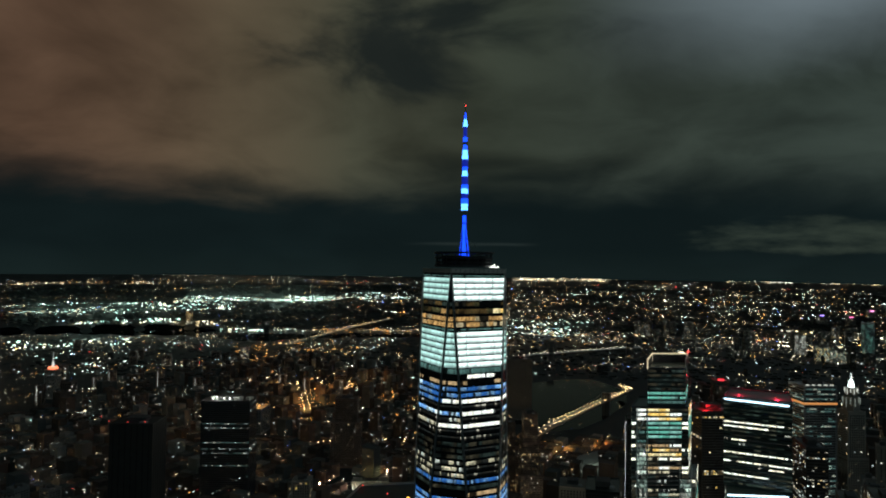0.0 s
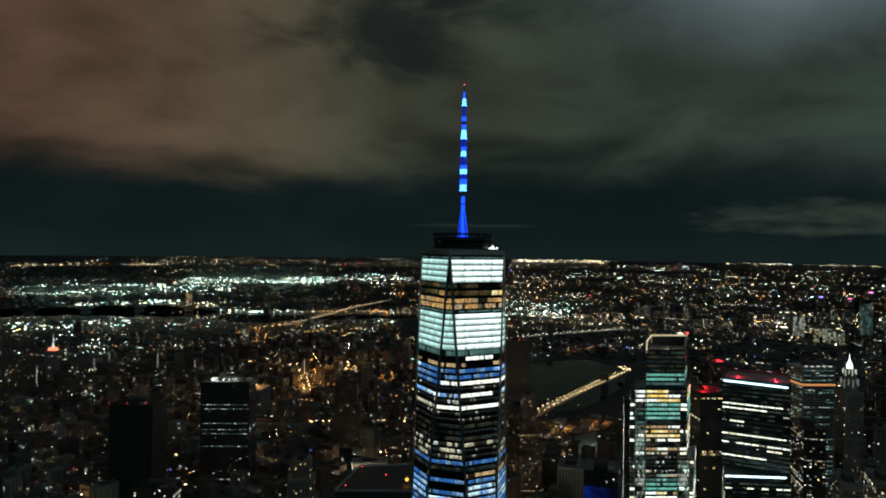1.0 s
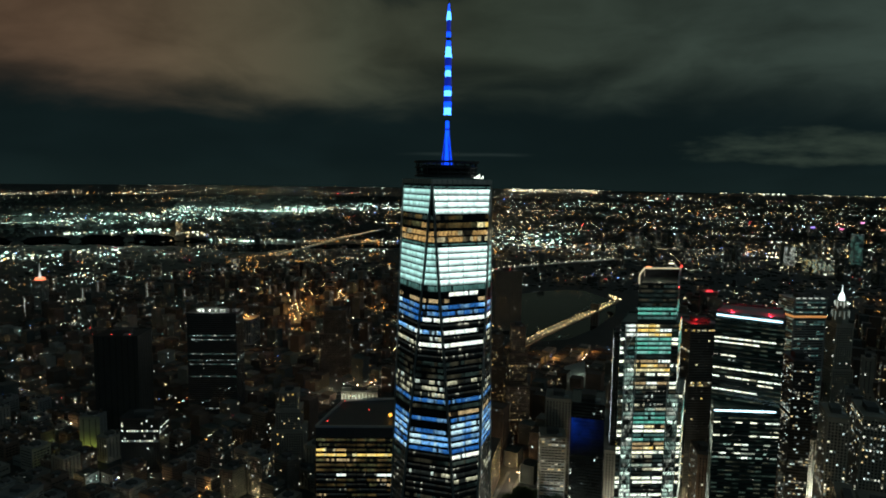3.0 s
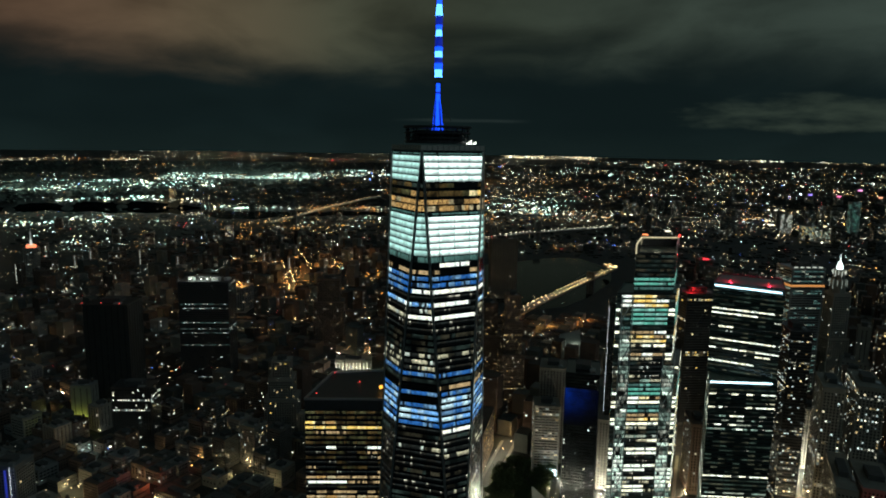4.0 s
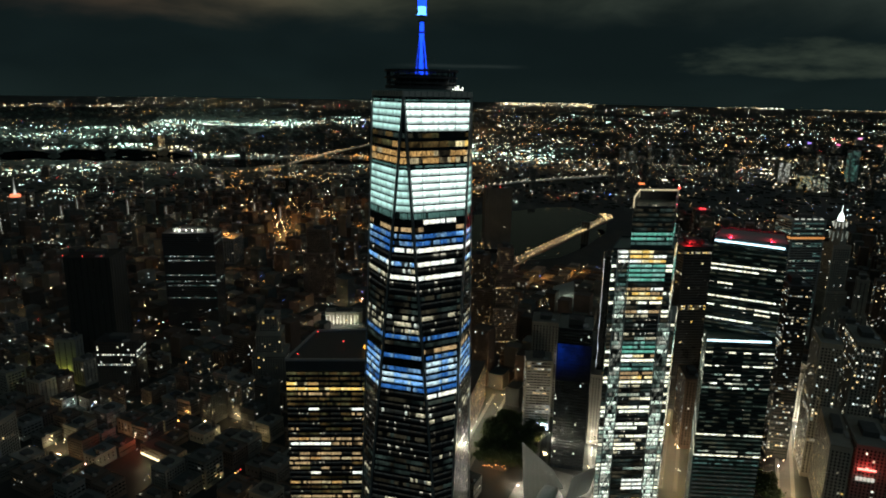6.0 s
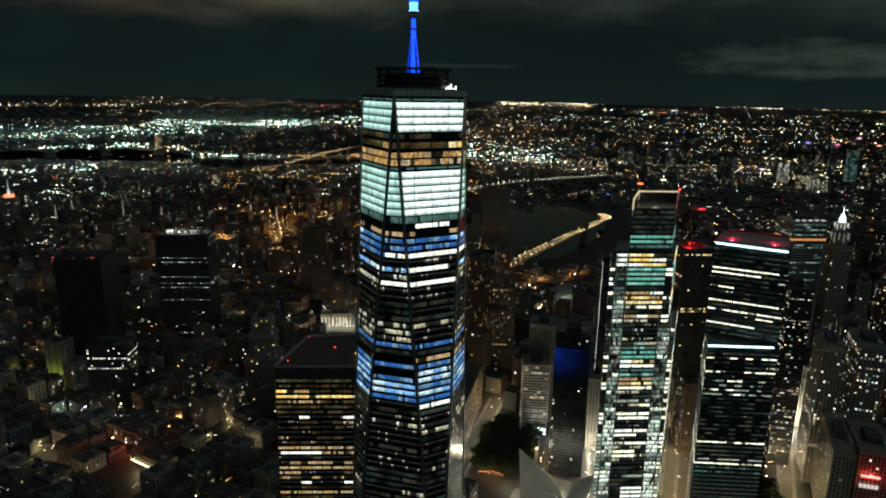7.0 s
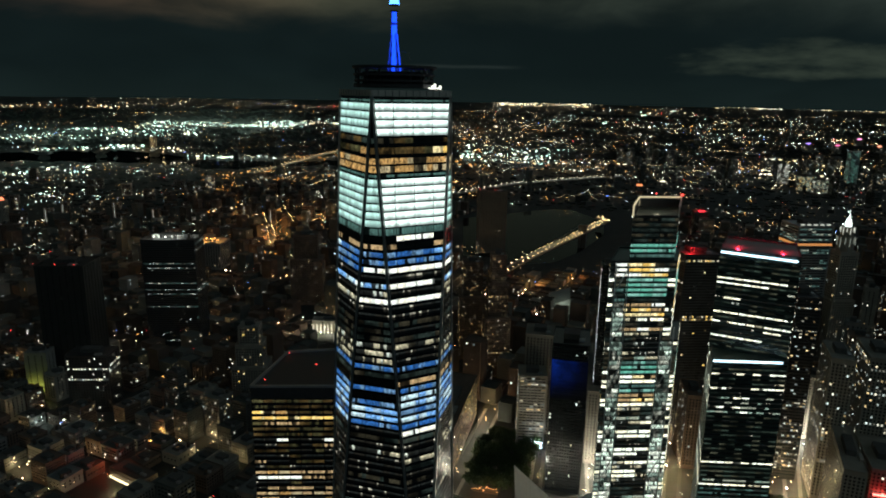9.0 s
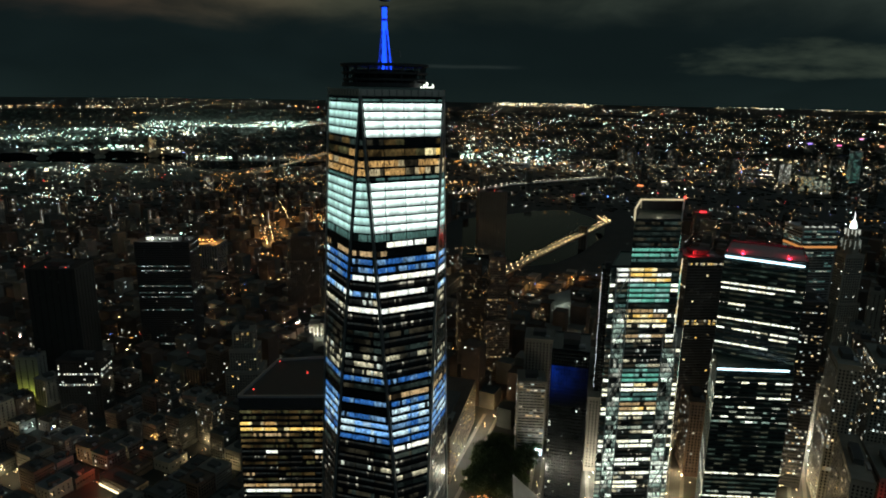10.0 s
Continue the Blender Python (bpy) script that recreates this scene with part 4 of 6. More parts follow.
def building(cx, cy, w, d, h, angle, wall, share, rng, label, name="building", category="building", pitch=3.6, bay=3.4, wide=1.7, tall=2.0, setbacks=1, tank=True,
             singles=0, rows=0.0, tones=None, group="", shrink=0.76, head=True):
    """A block with setbacks, parapets, windows and roof gear. share: how many windows are lit; rows: how many storeys are lit from end to end."""
    tones = tones or (W_LAMPLIT, W_OFFICE)
    t = thing(name, (0, 0, 0), label, category, group)
    z0 = rise(cx, cy)
    dark, lit, alone = [], {}, 0
    lo, ww, dd = z0, w, d
    for k, part_of in enumerate(SHARES[setbacks]):
        hi = z0 + h * part_of
        o = turned(cx, cy, ww, dd, angle)
        bm = bmesh.new()
        prism(bm, o, lo - (0.5 if k == 0 else 0), hi)
        part("wall", bm, wall, t)
        bm = bmesh.new()
        ring(bm, turned(cx, cy, ww + 0.3, dd + 0.3, angle), 0.5, hi - 0.5, hi + 1.0)
        part("parapet", bm, wall, t)
        full = {}
        for i, storey, q in windows_on(o, lo + (4.5 if k == 0 else 0.8), hi - 1.0, pitch, bay, wide, tall):
            if (i, storey) not in full:
                full[i, storey] = rng.random() < rows
            if rng.random() < (0.85 if full[i, storey] else share):
                mat = tones[0] if rng.random() < 0.55 else tones[1]
                if alone < singles and i in (0, 1, 3):
                    part("window", panes_mesh("window", [q], mat, 0.08, 0.2), mat, t)
                    alone += 1
                else:
                    lit.setdefault(mat.name, (mat, []))[1].append(q)
            else:
                dark.append(q)
        lo, ww, dd = hi, ww * shrink, dd * shrink
    ww, dd = ww / shrink, dd / shrink
    if head:
        bm = bmesh.new()
        prism(bm, turned(cx, cy, ww * 0.45, dd * 0.36, angle), lo - 0.2, lo + min(6.0, 2.5 + h * 0.04))
        part("bulkhead", bm, M_ROOF, t)
        bm = bmesh.new()
        prism(bm, turned(cx + ww * 0.3, cy - dd * 0.2, ww * 0.16, dd * 0.14, angle), lo - 0.2, lo + 1.8)
        part("roof_vent", bm, M_STEEL, t)
    if tank and h < 90:
        px, py = turned(cx, cy, ww * 0.6, dd * 0.6, angle)[rng.randrange(4)]
        bm = bmesh.new()
        rod(bm, (px, py, lo + 2.2), (px, py, lo + 5.6), 1.9, 1.8, 10)
        vat = part("water_tank", bm, M_BARK, t, "wooden roof water tank")
        bm = bmesh.new()
        rod(bm, (px, py, lo + 5.6), (px, py, lo + 7.2), 2.1, 0.1, 10)
        part("tank_roof", bm, M_ROOF, vat, "conical tank roof")
        bm = bmesh.new()
        box(bm, px - 1.4, px + 1.4, py - 1.4, py + 1.4, lo - 0.1, lo + 2.2)
        part("tank_stand", bm, M_DARKSTEEL, vat, "dark steel tank stand")
    if dark:
        part("glazing", panes_mesh("glazing", dark, W_DARK, 0.08, 0.2), W_DARK, t, "unlit panes", kind="stuff")
    for mat, quads in lit.values():
        part("lit_glazing", panes_mesh("lit_glazing", quads, mat, 0.08, 0.2), mat, t, "scattered lit panes", kind="stuff")
    FOOTPRINTS.append((cx, cy, 0.6 * max(w, d) + 4))
    return t


city_rng = random.Random(5)
COLD = (W_OFFICE, W_CREAM)
AMBERS = (W_LAMPLIT, W_YELLOW)


def tower(cx, cy, w, d, h, turn, wall, share, label, **extra):
    return building(cx, cy, w, d, h, turn, wall, share, city_rng, label, "tower", "tower", **extra)


def lamp_ball(parent, at, r, mat, name="warning_lamp", label="red warning lamp"):
    bm = bmesh.new()
    bmesh.ops.create_icosphere(bm, subdivisions=1, radius=r, matrix=pose(*at))
    part(name, bm, mat, parent, label)


def glare(name, at, energy, color, size=1.0):
    lamp = bpy.data.lights.new(name, "POINT")
    lamp.energy, lamp.color, lamp.shadow_soft_size = energy, color, size
    new(name, lamp).location = at


# --- neighbours to the north and east
t = tower(-645, 395, 66, 56, 168, 20, M_BLACKSTONE, 0.0, "tall windowless dark granite slab tower with red roof lamps", bay=9, wide=2, tank=False, singles=0)
for dx_ in (-28, 0, 26):
    lamp_ball(t, (-645 + dx_, 372 + dx_ * 0.3, 170), 0.7, G_RED)
t = tower(-585, 545, 84, 50, 178, 20, M_DARKSTEEL, 0.012, "wide dark federal office slab with a floodlit roof", bay=3.0, wide=2.2, tall=1.0, tank=False, singles=60, rows=0.16, tones=(W_OFFICE, W_DIMTEAL))
for k in range(10):
    bm = bmesh.new()
    bmesh.ops.create_icosphere(bm, subdivisions=1, radius=city_rng.uniform(0.4, 1.2), matrix=pose(-604 + k * 3.2 + city_rng.uniform(-1, 1), 525 + k * 1.3 + city_rng.uniform(-6, 14), 180.2 + city_rng.uniform(0, 2)))
    part("roof_floodlight", bm, G_WHITE, t, "bright roof floodlight")
tower(-352, 395, 46, 40, 108, 20, M_STONE, 0.05, "stepped stone building with a lit roof lantern", setbacks=3, singles=60, tones=AMBERS)
t = tower(-228, 1345, 72, 45, 165, 22, M_DARKSTONE, 0.01, "grey windowless telephone tower with narrow slits", bay=7, wide=1.6, tank=False, pitch=6)
for dx_ in (-30, 10):
    lamp_ball(t, (-228 + dx_, 1330, 168), 1.0, G_RED)
tower(-108, 640, 40, 40, 158, 20, M_BRICK, 0.16, "brown brick tower with amber-lit windows", setbacks=2, singles=90, tones=(W_LAMPLIT, W_AMBERROOM), bay=2.5, wide=1.1, tall=1.4, rows=0.05)
tower(-57, 588, 38, 38, 186, 20, M_BRICK, 0.10, "slim brown tower with a dark square crown", setbacks=3, singles=90, tones=(W_LAMPLIT, W_AMBERROOM), bay=2.4, wide=1.1, tall=1.4, rows=0.04)
tower(28, 442, 34, 38, 130, 6, M_STONE, 0.01, "plain pale stone tower without lit windows", bay=4)
t = tower(26, 402, 33, 32, 92, 12, M_STONE, 0.10, "pale building with bright horizontal storeys", rows=0.4, singles=60, bay=4.2, wide=3.6, tall=1.2, tank=False)
hotel = tower(75, 331, 37, 50, 168, 3, M_GLASS, 0.035, "black glass hotel slab with a blue-lit top", tank=False, bay=2.6, wide=1.4, singles=70, tones=COLD)
t = tower(205, 530, 46, 50, 226, 20, M_DARKSTEEL, 0.015, "black steel office slab almost wholly dark", tank=False, bay=3, wide=2.2, rows=0.02, tones=AMBERS, singles=20)
bank = tower(356, 655, 50, 40, 248, 20, M_STEEL, 0.09, "tall steel bank tower with an orange-lit storey", tank=False, bay=5.6, wide=5.0, tall=1.5, singles=60, tones=(W_DIMTEAL, W_PALEDIM), rows=0.42)
tower(308, 432, 24, 50, 212, 6, M_DARKSTEEL, 0.16, "slim black tower with many lit windows", tank=False, singles=100, tones=(W_OFFICE, W_LAMPLIT), rows=0.16, bay=2.8, wide=2.2, tall=1.3)
tower(343, 402, 22, 54, 160, -4, M_STONE, 0.13, "stone wing of a twin office block with lit windows", singles=80, tones=(W_OFFICE, W_LAMPLIT), rows=0.07)
tower(378, 402, 26, 60, 166, -4, M_STONE, 0.14, "stone wing of a twin office block with rows of light", singles=80, tones=(W_OFFICE, W_LAMPLIT), rows=0.1)
tower(343, 330, 19, 92, 88, -7, M_STONE, 0.04, "long old stone office building with a lit street side", singles=60, tones=AMBERS, tank=False)
signed = tower(373, 331, 32, 68, 86, -4, M_STONE, 0.03, "old stone building with a red sign on its front", singles=60, tones=COLD, tank=False)
tower(358, 530, 24, 36, 82, -8, M_STONE, 0.05, "pale stone building lit by a bright square", singles=40, tones=AMBERS)
t = tower(-645, 330, 30, 22, 58, 19, M_CONCRETE, 0.0, "concrete building washed by yellow-green light", bay=9)
tower(-535, 312, 54, 34, 78, 19, M_DARKSTEEL, 0.05, "dark office block with a few bright windows", tank=False, singles=60, rows=0.06, tones=COLD)
tower(-480, 800, 62, 40, 140, 20, M_BRICK, 0.02, "dark brick courthouse tower", setbacks=2)


# lit streets: from, to, width, lamp spacing, lamp kind
STREETS = [((-40, 230), (-33, 466), 14, 27, "white"), ((49, 290), (42, 384), 7, 24, "warm"), ((112, 300), (84, 585), 11, 30, "white"),
           ((186, 300), (213, 628), 11, 44, "warm"), ((296, 262), (352, 600), 11, 36, "white"), 
           ((-452, 668), (-330, 790), 12, 20, "warm"), ((-237, 1000), (-228, 1170), 16, 20, "warm")]
FAR_STREETS = [((-1394, 2181), (-889, 1467), 16, 26, "far"), ((-942, 1402), (-770, 1560), 14, 20, "far"), ((-1021, 1797), (-780, 1510), 14, 24, "far"), ((-1094, 2051), (-901, 1758), 14, 28, "farwhite"),
               ((-1029, 1562), (-787, 1188), 14, 22, "far"), ((-774, 1422), (-665, 1268), 14, 22, "farwhite"), ((-560, 1500), (-700, 1900), 14, 28, "far"), ((-640, 900), (-420, 1000), 14, 16, "far")]


def off_street(x, y, gap):
    for (ax, ay), (bx, by), wide, _, _ in STREETS + FAR_STREETS:
        d2 = (bx - ax) ** 2 + (by - ay) ** 2
        s = max(0.0, min(1.0, ((x - ax) * (bx - ax) + (y - ay) * (by - ay)) / d2))
        if math.hypot(x - ax - s * (bx - ax), y - ay - s * (by - ay)) < wide / 2 + 5 + gap:
            return False
    return True


def free(x, y, r):
    return all((x - a) ** 2 + (y - b) ** 2 > (r + c) ** 2 for a, b, c in FOOTPRINTS) and off_street(x, y, r)


# --- city blocks on the street grid
FOOTPRINTS += [(0, 370, 62), (0, 300, 50), (70, 250, 60), (-150, 560, 60), (-330, 660, 50), (45, 330, 40), (-66, 330, 34), (-66, 372, 34), (-66, 415, 34), (206, 452, 26), (92, 380, 26), (92, 450, 26), (103, 400, 22), (5, 905, 30), (-545, 125, 24), (284, 330, 30), (150, 292, 38), (100, 262, 26), (185, 300, 36), (300, 208, 42), (385, 262, 42), (345, 222, 30), (290, 272, 44), (244, 280, 30), (330, 262, 24), (-362, 690, 44), (-368, 185, 24), (-372, 152, 17), (-352, 132, 15), (-812, 960, 60), (27, 415, 34), (207, 417, 24)]
# lit corners between the near roofs: place, tone, strength
CORNERS = [(-553, 167, "w", 1.2), (-510, 164, "w", 1.6), (-490, 164, "w", 2.2), (-460, 180, "w", 1.2), (-423, 148, "w", 1.6), (-521, 239, "c", 0.8), (-507, 247, "c", 1.6), (-418, 235, "w", 0.8), (-417, 283, "o", 2.4), (-400, 271, "o", 2.0), (-326, 191, "y", 1.8), (-549, 288, "c", 1.4), (-492, 119, "c", 1.0), (-350, 135, "w", 0.9), (-413, 121, "w", 0.8), (-285, 245, "y", 1.0), (-557, 246, "c", 1.2), (-341, 285, "w", 1.4), (-332, 247, "w", 0.8), (-479, 250, "w", 0.8), (-503, 419, "y", 1.0), (-635, 499, "y", 1.0), (-551, 618, "w", 0.8)]
FOOTPRINTS += [(x, y, 1) for x, y, _, _ in CORNERS]
GRID = -9.0
WINDOW_STYLES = [dict(pitch=3.4, bay=2.7, wide=1.1, tall=1.7), dict(pitch=3.6, bay=3.4, wide=1.7, tall=2.0), dict(pitch=4.1, bay=4.6, wide=3.2, tall=1.8), dict(pitch=3.8, bay=5.4, wide=1.5, tall=2.2), dict(pitch=3.3, bay=2.3, wide=1.3, tall=1.4)]
ux, uy = Vector((math.cos(radians(GRID)), math.sin(radians(GRID)))), Vector((-math.sin(radians(GRID)), math.cos(radians(GRID))))
far_walls, far_lit, crossings = [], [], []
built = 0
for bj in range(-1, 27):
    for bi in range(-24, 12):
        mid = ux * (bi * 66.0) + uy * (100 + bj * 66.0)
        view = math.degrees(math.atan2(-(mid.x - 124), mid.y + 330))
        if not -24 < view < 57 or mid.y < 50 or (-420 < mid.x < 170 and 1180 < mid.y < 2100):
            continue
        crossings.append(mid + (ux + uy) * 33.0)
        for su in (-1, 1):
            for sv in (-1, 1):
                spot = mid + ux * (su * 12.7 + city_rng.uniform(-1, 1)) + uy * (sv * 12.7 + city_rng.uniform(-1, 1))
                px, py = spot
                w, d = city_rng.uniform(19, 27), city_rng.uniform(19, 27)
                if city_rng.random() < 0.05 or not free(px, py, 8) or (px > 85 and py < 180):
                    continue
                downtown, hall = px > 130 and py < 900, -420 < px < 100 and 250 < py < 760
                if downtown:
                    h = city_rng.choice((40, 55, 70, 90, 110, 140))
                elif hall:
                    h = city_rng.choice((18, 25, 32, 45, 60, 80))
                elif py > 900:
                    h = city_rng.choice((12, 15, 18, 20, 24, 42, 55))
                else:
                    h = city_rng.choice((11, 13, 15, 16, 18, 20, 22, 26, 36))
                h *= city_rng.uniform(0.85, 1.15)
                if -230 < px < 70 and 880 < py < 1330:
                    h = min(h, 14.0)          # low blocks round the bridge ramp
                if abs((px + 362) * 0.90 + (py - 655) * 0.43) < 55 and 430 < py < 660:
                    h = min(h, 15.0)          # low roofs before the floodlit courthouse
                wall = city_rng.choice((M_BRICK, M_BRICK, M_DARKSTONE, M_DARKSTONE, M_BRICK, M_STONE, M_CONCRETE))
                share = city_rng.choice((0.0, 0.01, 0.03, 0.05, 0.10)) if not downtown else city_rng.choice((0.05, 0.10, 0.16, 0.24))
                near = py < 430 + max(0, px) * 0.6
                if near and built < 290:
                    size = "tall" if h > 60 else "low" if h < 24 else "mid-rise"
                    keep = len(FOOTPRINTS)
                    building(px, py, w, d, h, GRID, wall, share, city_rng, BLURB[wall.name] % size, setbacks=2 if h > 60 and city_rng.random() < 0.5 else 1, tank=city_rng.random() < 0.6, group="city blocks",
                             **city_rng.choice(WINDOW_STYLES))
                    del FOOTPRINTS[keep:]
                    built += 1
                else:
                    o = turned(px, py, w, d, GRID)
                    far_walls.append((o, h))
                    for i, k, q in windows_on(o, 4, h - 1, 4.4, 5.2, 2.4, 2.2):
                        if city_rng.random() < share * 1.2 + 0.004:
                            far_lit.append(q)
bm_verts, bm_faces = [], []
for o, h in far_walls:
    k = len(bm_verts)
    bm_verts += [(x, y, -0.5) for x, y in o] + [(x, y, h) for x, y in o]
    cx, cy = sum(p[0] for p in o) / 4, sum(p[1] for p in o) / 4
    bm_verts += [(*lerp(p, (cx, cy), 0.06), h) for p in o] + [(*lerp(p, (cx, cy), 0.06), h - 1.1) for p in o]
    for i in range(4):
        j = (i + 1) % 4
        bm_faces += [(k + i, k + j, k + 4 + j, k + 4 + i), (k + 4 + i, k + 4 + j, k + 8 + j, k + 8 + i), (k + 8 + i, k + 8 + j, k + 12 + j, k + 12 + i)]
    bm_faces.append((k + 12, k + 13, k + 14, k + 15))
me = bpy.data.meshes.new("city_block")
me.from_pydata(bm_verts, [], bm_faces)
me.materials.append(M_CITY)
tagged(part("city_block", me, None), "joined dark roofs and walls of the farther city", "buildings", kind="stuff")
half = len(far_lit) // 2
city_rng.shuffle(far_lit)
tagged(part("city_window", panes_mesh("city_window", far_lit[:half], W_LAMPLIT, 0.1, 0.2), None), "scattered warm windows of the farther city", "windows", kind="stuff")
tagged(part("city_window", panes_mesh("city_window", far_lit[half:], W_OFFICE, 0.1, 0.2), None), "scattered white windows of the farther city", "windows", kind="stuff")

# --- farther roofs: boxes of the outer districts, joined
rng = np.random.default_rng(3)


def box_field(name, spots, mat, label):
    """Joined plain houses too far to be told apart: rows of x, y, z, half width, half depth, height."""
    s = np.asarray(spots)
    sx = np.array([-1, 1, 1, -1, -1, 1, 1, -1]) * s[:, 3:4]
    sy = np.array([-1, -1, 1, 1, -1, -1, 1, 1]) * s[:, 4:5]
    sz = np.array([0, 0, 0, 0, 1, 1, 1, 1]) * s[:, 5:6]
    a = np.radians(rng.choice([-9, 12, 25], len(s)))[:, None]
    verts = np.stack([s[:, :1] + sx * np.cos(a) - sy * np.sin(a), s[:, 1:2] + sx * np.sin(a) + sy * np.cos(a), s[:, 2:3] + sz], -1).reshape(-1, 3)
    f = np.array([(4, 5, 6, 7), (0, 1, 5, 4), (1, 2, 6, 5), (2, 3, 7, 6), (3, 0, 4, 7)])
    faces = (f[None] + 8 * np.arange(len(s))[:, None, None]).reshape(-1, 4)
    me = bpy.data.meshes.new(name)
    me.from_pydata(verts.tolist(), [], faces.tolist())
    me.materials.append(mat)
    return tagged(part(name, me, mat), label, "houses", kind="stuff")


def wet(x, y):
    if -460 < x < 110 and 1290 < y < 2030:
        return True
    r = math.hypot(x - NADIR[0], y - NADIR[1])
    d = r if r <= FLAT else FLAT / max(1 - (r - FLAT) / RIM, 0.05)
    b, dip = math.degrees(math.atan2(NADIR[0] - x, y - NADIR[1])), math.degrees(math.atan2(EYE_Z, d))
    reach = banks(b)
    return bool(reach) and reach[0] - 0.03 < dip < reach[1] + 0.03


spots = []
for k in range(9000):
    b, dip = rng.uniform(-22, 58), 1.8 + 13 * rng.random() ** 2.2
    x, y, z = land(b, dip)
    if y < 1500 or wet(x, y) or (-480 < x < 180 and 1180 < y < 2100):
        continue
    grow = 1 + max(0, math.hypot(x, y) - 2500) / 2500
    spots.append((x, y, z - 1, rng.uniform(5, 12) * grow, rng.uniform(5, 12) * grow, rng.choice([5, 6, 7, 8, 14, 30], p=[0.3, 0.25, 0.2, 0.18, 0.05, 0.02]) if dip > 3.6 else 4.0))
    if 5.3 < dip < 7.6 and b > 19:
        spots[-1] = (*spots[-1][:5], 4.0)
box_field("distant_houses", spots, M_FARROOF, "dark low houses of the far districts at night")


# ---------------------------------------------------------------- lamps of the city
def blur_of(x, y):
    return math.hypot(x - 124, y + 380) / 1163.0


def over_water(x, y, z):
    """Whether a lamp at this height shows against the far river."""
    b, dip = math.degrees(math.atan2(NADIR[0] - x, y - NADIR[1])), math.degrees(math.atan2(EYE_Z - z, math.hypot(x - NADIR[0], y - NADIR[1])))
    reach = banks(b)
    return bool(reach) and reach[0] < dip < reach[1]


def density(b, dip):
    """How thickly the far districts are lit: bands of suburbs, yards, parks and dark shores."""
    if b > 18:
        steps = ((1.5, 0.16), (2.3, 0.38), (2.7, 0.14), (3.4, 0.55 if b < 41 else 0.3), (4.0, 0.34 if b < 41 else 0.5), (4.9, 0.30 if b < 40 else 0.14), (6.6, 0.5), (99, 0.42))
    else:
        steps = ((1.25, 0.2), (1.55, 0.4 if b > -4 else 0.10), (2.1, 0.55), (3.2, 0.6), (4.0, 0.36 if b > 2 else 0.5), (4.6, 0.6), (5.3, 0.5), (6.1, 0.62), (99, 0.36))
    return next(share for top, share in steps if dip < top)


def scatter(name, label, n, b0, b1, d0, d1, mat, small, large, up=9.0, power=2.0, lean=1.0, run=6, near=700, patchy=-9.0, spread=False):
    """Lamps in short rows along the streets of a sector given by bearings and dips."""
    out = []
    while len(out) < max(n, 3):
        b, dip = rng.uniform(b0, b1), d0 + (d1 - d0) * rng.random() ** lean
        if spread and rng.random() > density(b, dip):
            continue
        if noise.noise(Vector((b * 0.22, dip * (2.4 if dip < 4.5 else 0.9), len(name)))) + noise.noise(Vector((b * 1.0, dip * (6.0 if dip < 5.5 else 2.0), 5.0))) * 0.6 < patchy:
            continue
        d = (EYE_Z - up) / math.tan(radians(dip))
        px, py = -math.sin(radians(b)) * d, math.cos(radians(b)) * d
        way = radians(rng.choice([-9.0, 81.0, 20.0, 110.0]) + rng.normal(0, 4))
        if dip < 6.5 and rng.random() < 0.6:
            way = radians(b + rng.normal(0, 9))           # avenues across the line of sight
        step = rng.uniform(0.0035, 0.012) * d
        size = (small + (large - small) * rng.random() ** power)
        for k in range(int(rng.integers(1, run + 1))):
            qx, qy = px + math.cos(way) * step * k, py + math.sin(way) * step * k
            dd = math.hypot(qx, qy)
            r, z = out_to(dd)
            x, y, z = NADIR[0] + qx / dd * r, NADIR[1] + qy / dd * r, z + up
            if wet(x, y) or over_water(x, y, z) or y < near:
                n -= 1
                continue
            s = size * rng.uniform(0.6, 1.3) * blur_of(x, y)
            out.append((x, y, z, s * rng.uniform(1.0, 2.4), s * 0.62))
    tagged(part(name, blobs_mesh(name, out, mat), mat), label, "lights", kind="stuff")


L_NEAR = light_points("lamps_among_roofs", STREET, 4.0, 3.0)
L_FINE = light_points("fine_city_lamps", STREET, 9.0, 4.0)
# faint lamps, strong and dense enough to replace haze over the land too
L_DIM = light_points("faint_lamps_and_haze", STREET, 3.8, 3.0)
L_ORANGE = light_points("sodium_lamps", ORANGE, 2.4, 2.0)
L_SODIUM = light_points("bright_sodium_lamps", ORANGE, 3.8, 2.0)
L_COOL = light_points("cool_white_lamps", COOL, 5.0, 3.0)
L_GOLD = light_points("golden_lamps", GOLDEN, 4.0, 3.0)
scatter("city_light", "countless small lamps of the far city", 4600, -22, 58, 1.3, 6.0, L_FINE, 0.14, 0.58, lean=1.0, patchy=-0.05, power=2.6, run=7, spread=True)
scatter("city_light", "faint tiny lamps and haze-like glow all over the far city", 13000, -22, 58, 1.08, 7.0, L_DIM, 0.14, 0.34, lean=0.9, patchy=-0.3, power=1.5, run=8, spread=True)
scatter("city_light", "small lamps of the middle districts", 3000, -20, 58, 5.5, 10.5, L_FINE, 0.15, 0.66, lean=1.2, patchy=-0.15, power=2.6, run=5)
scatter("city_light", "lamps among the nearer roofs", 3000, -20, 58, 8.0, 21.0, L_NEAR, 0.18, 0.75, up=27, lean=1.3, run=4, near=340, patchy=-0.12)
scatter("city_light", "white lamps clustered in the middle districts", 420, 18, 58, 6.4, 14.0, L_COOL, 0.35, 1.1, up=24, lean=1.2, run=4, near=500, patchy=0.05)
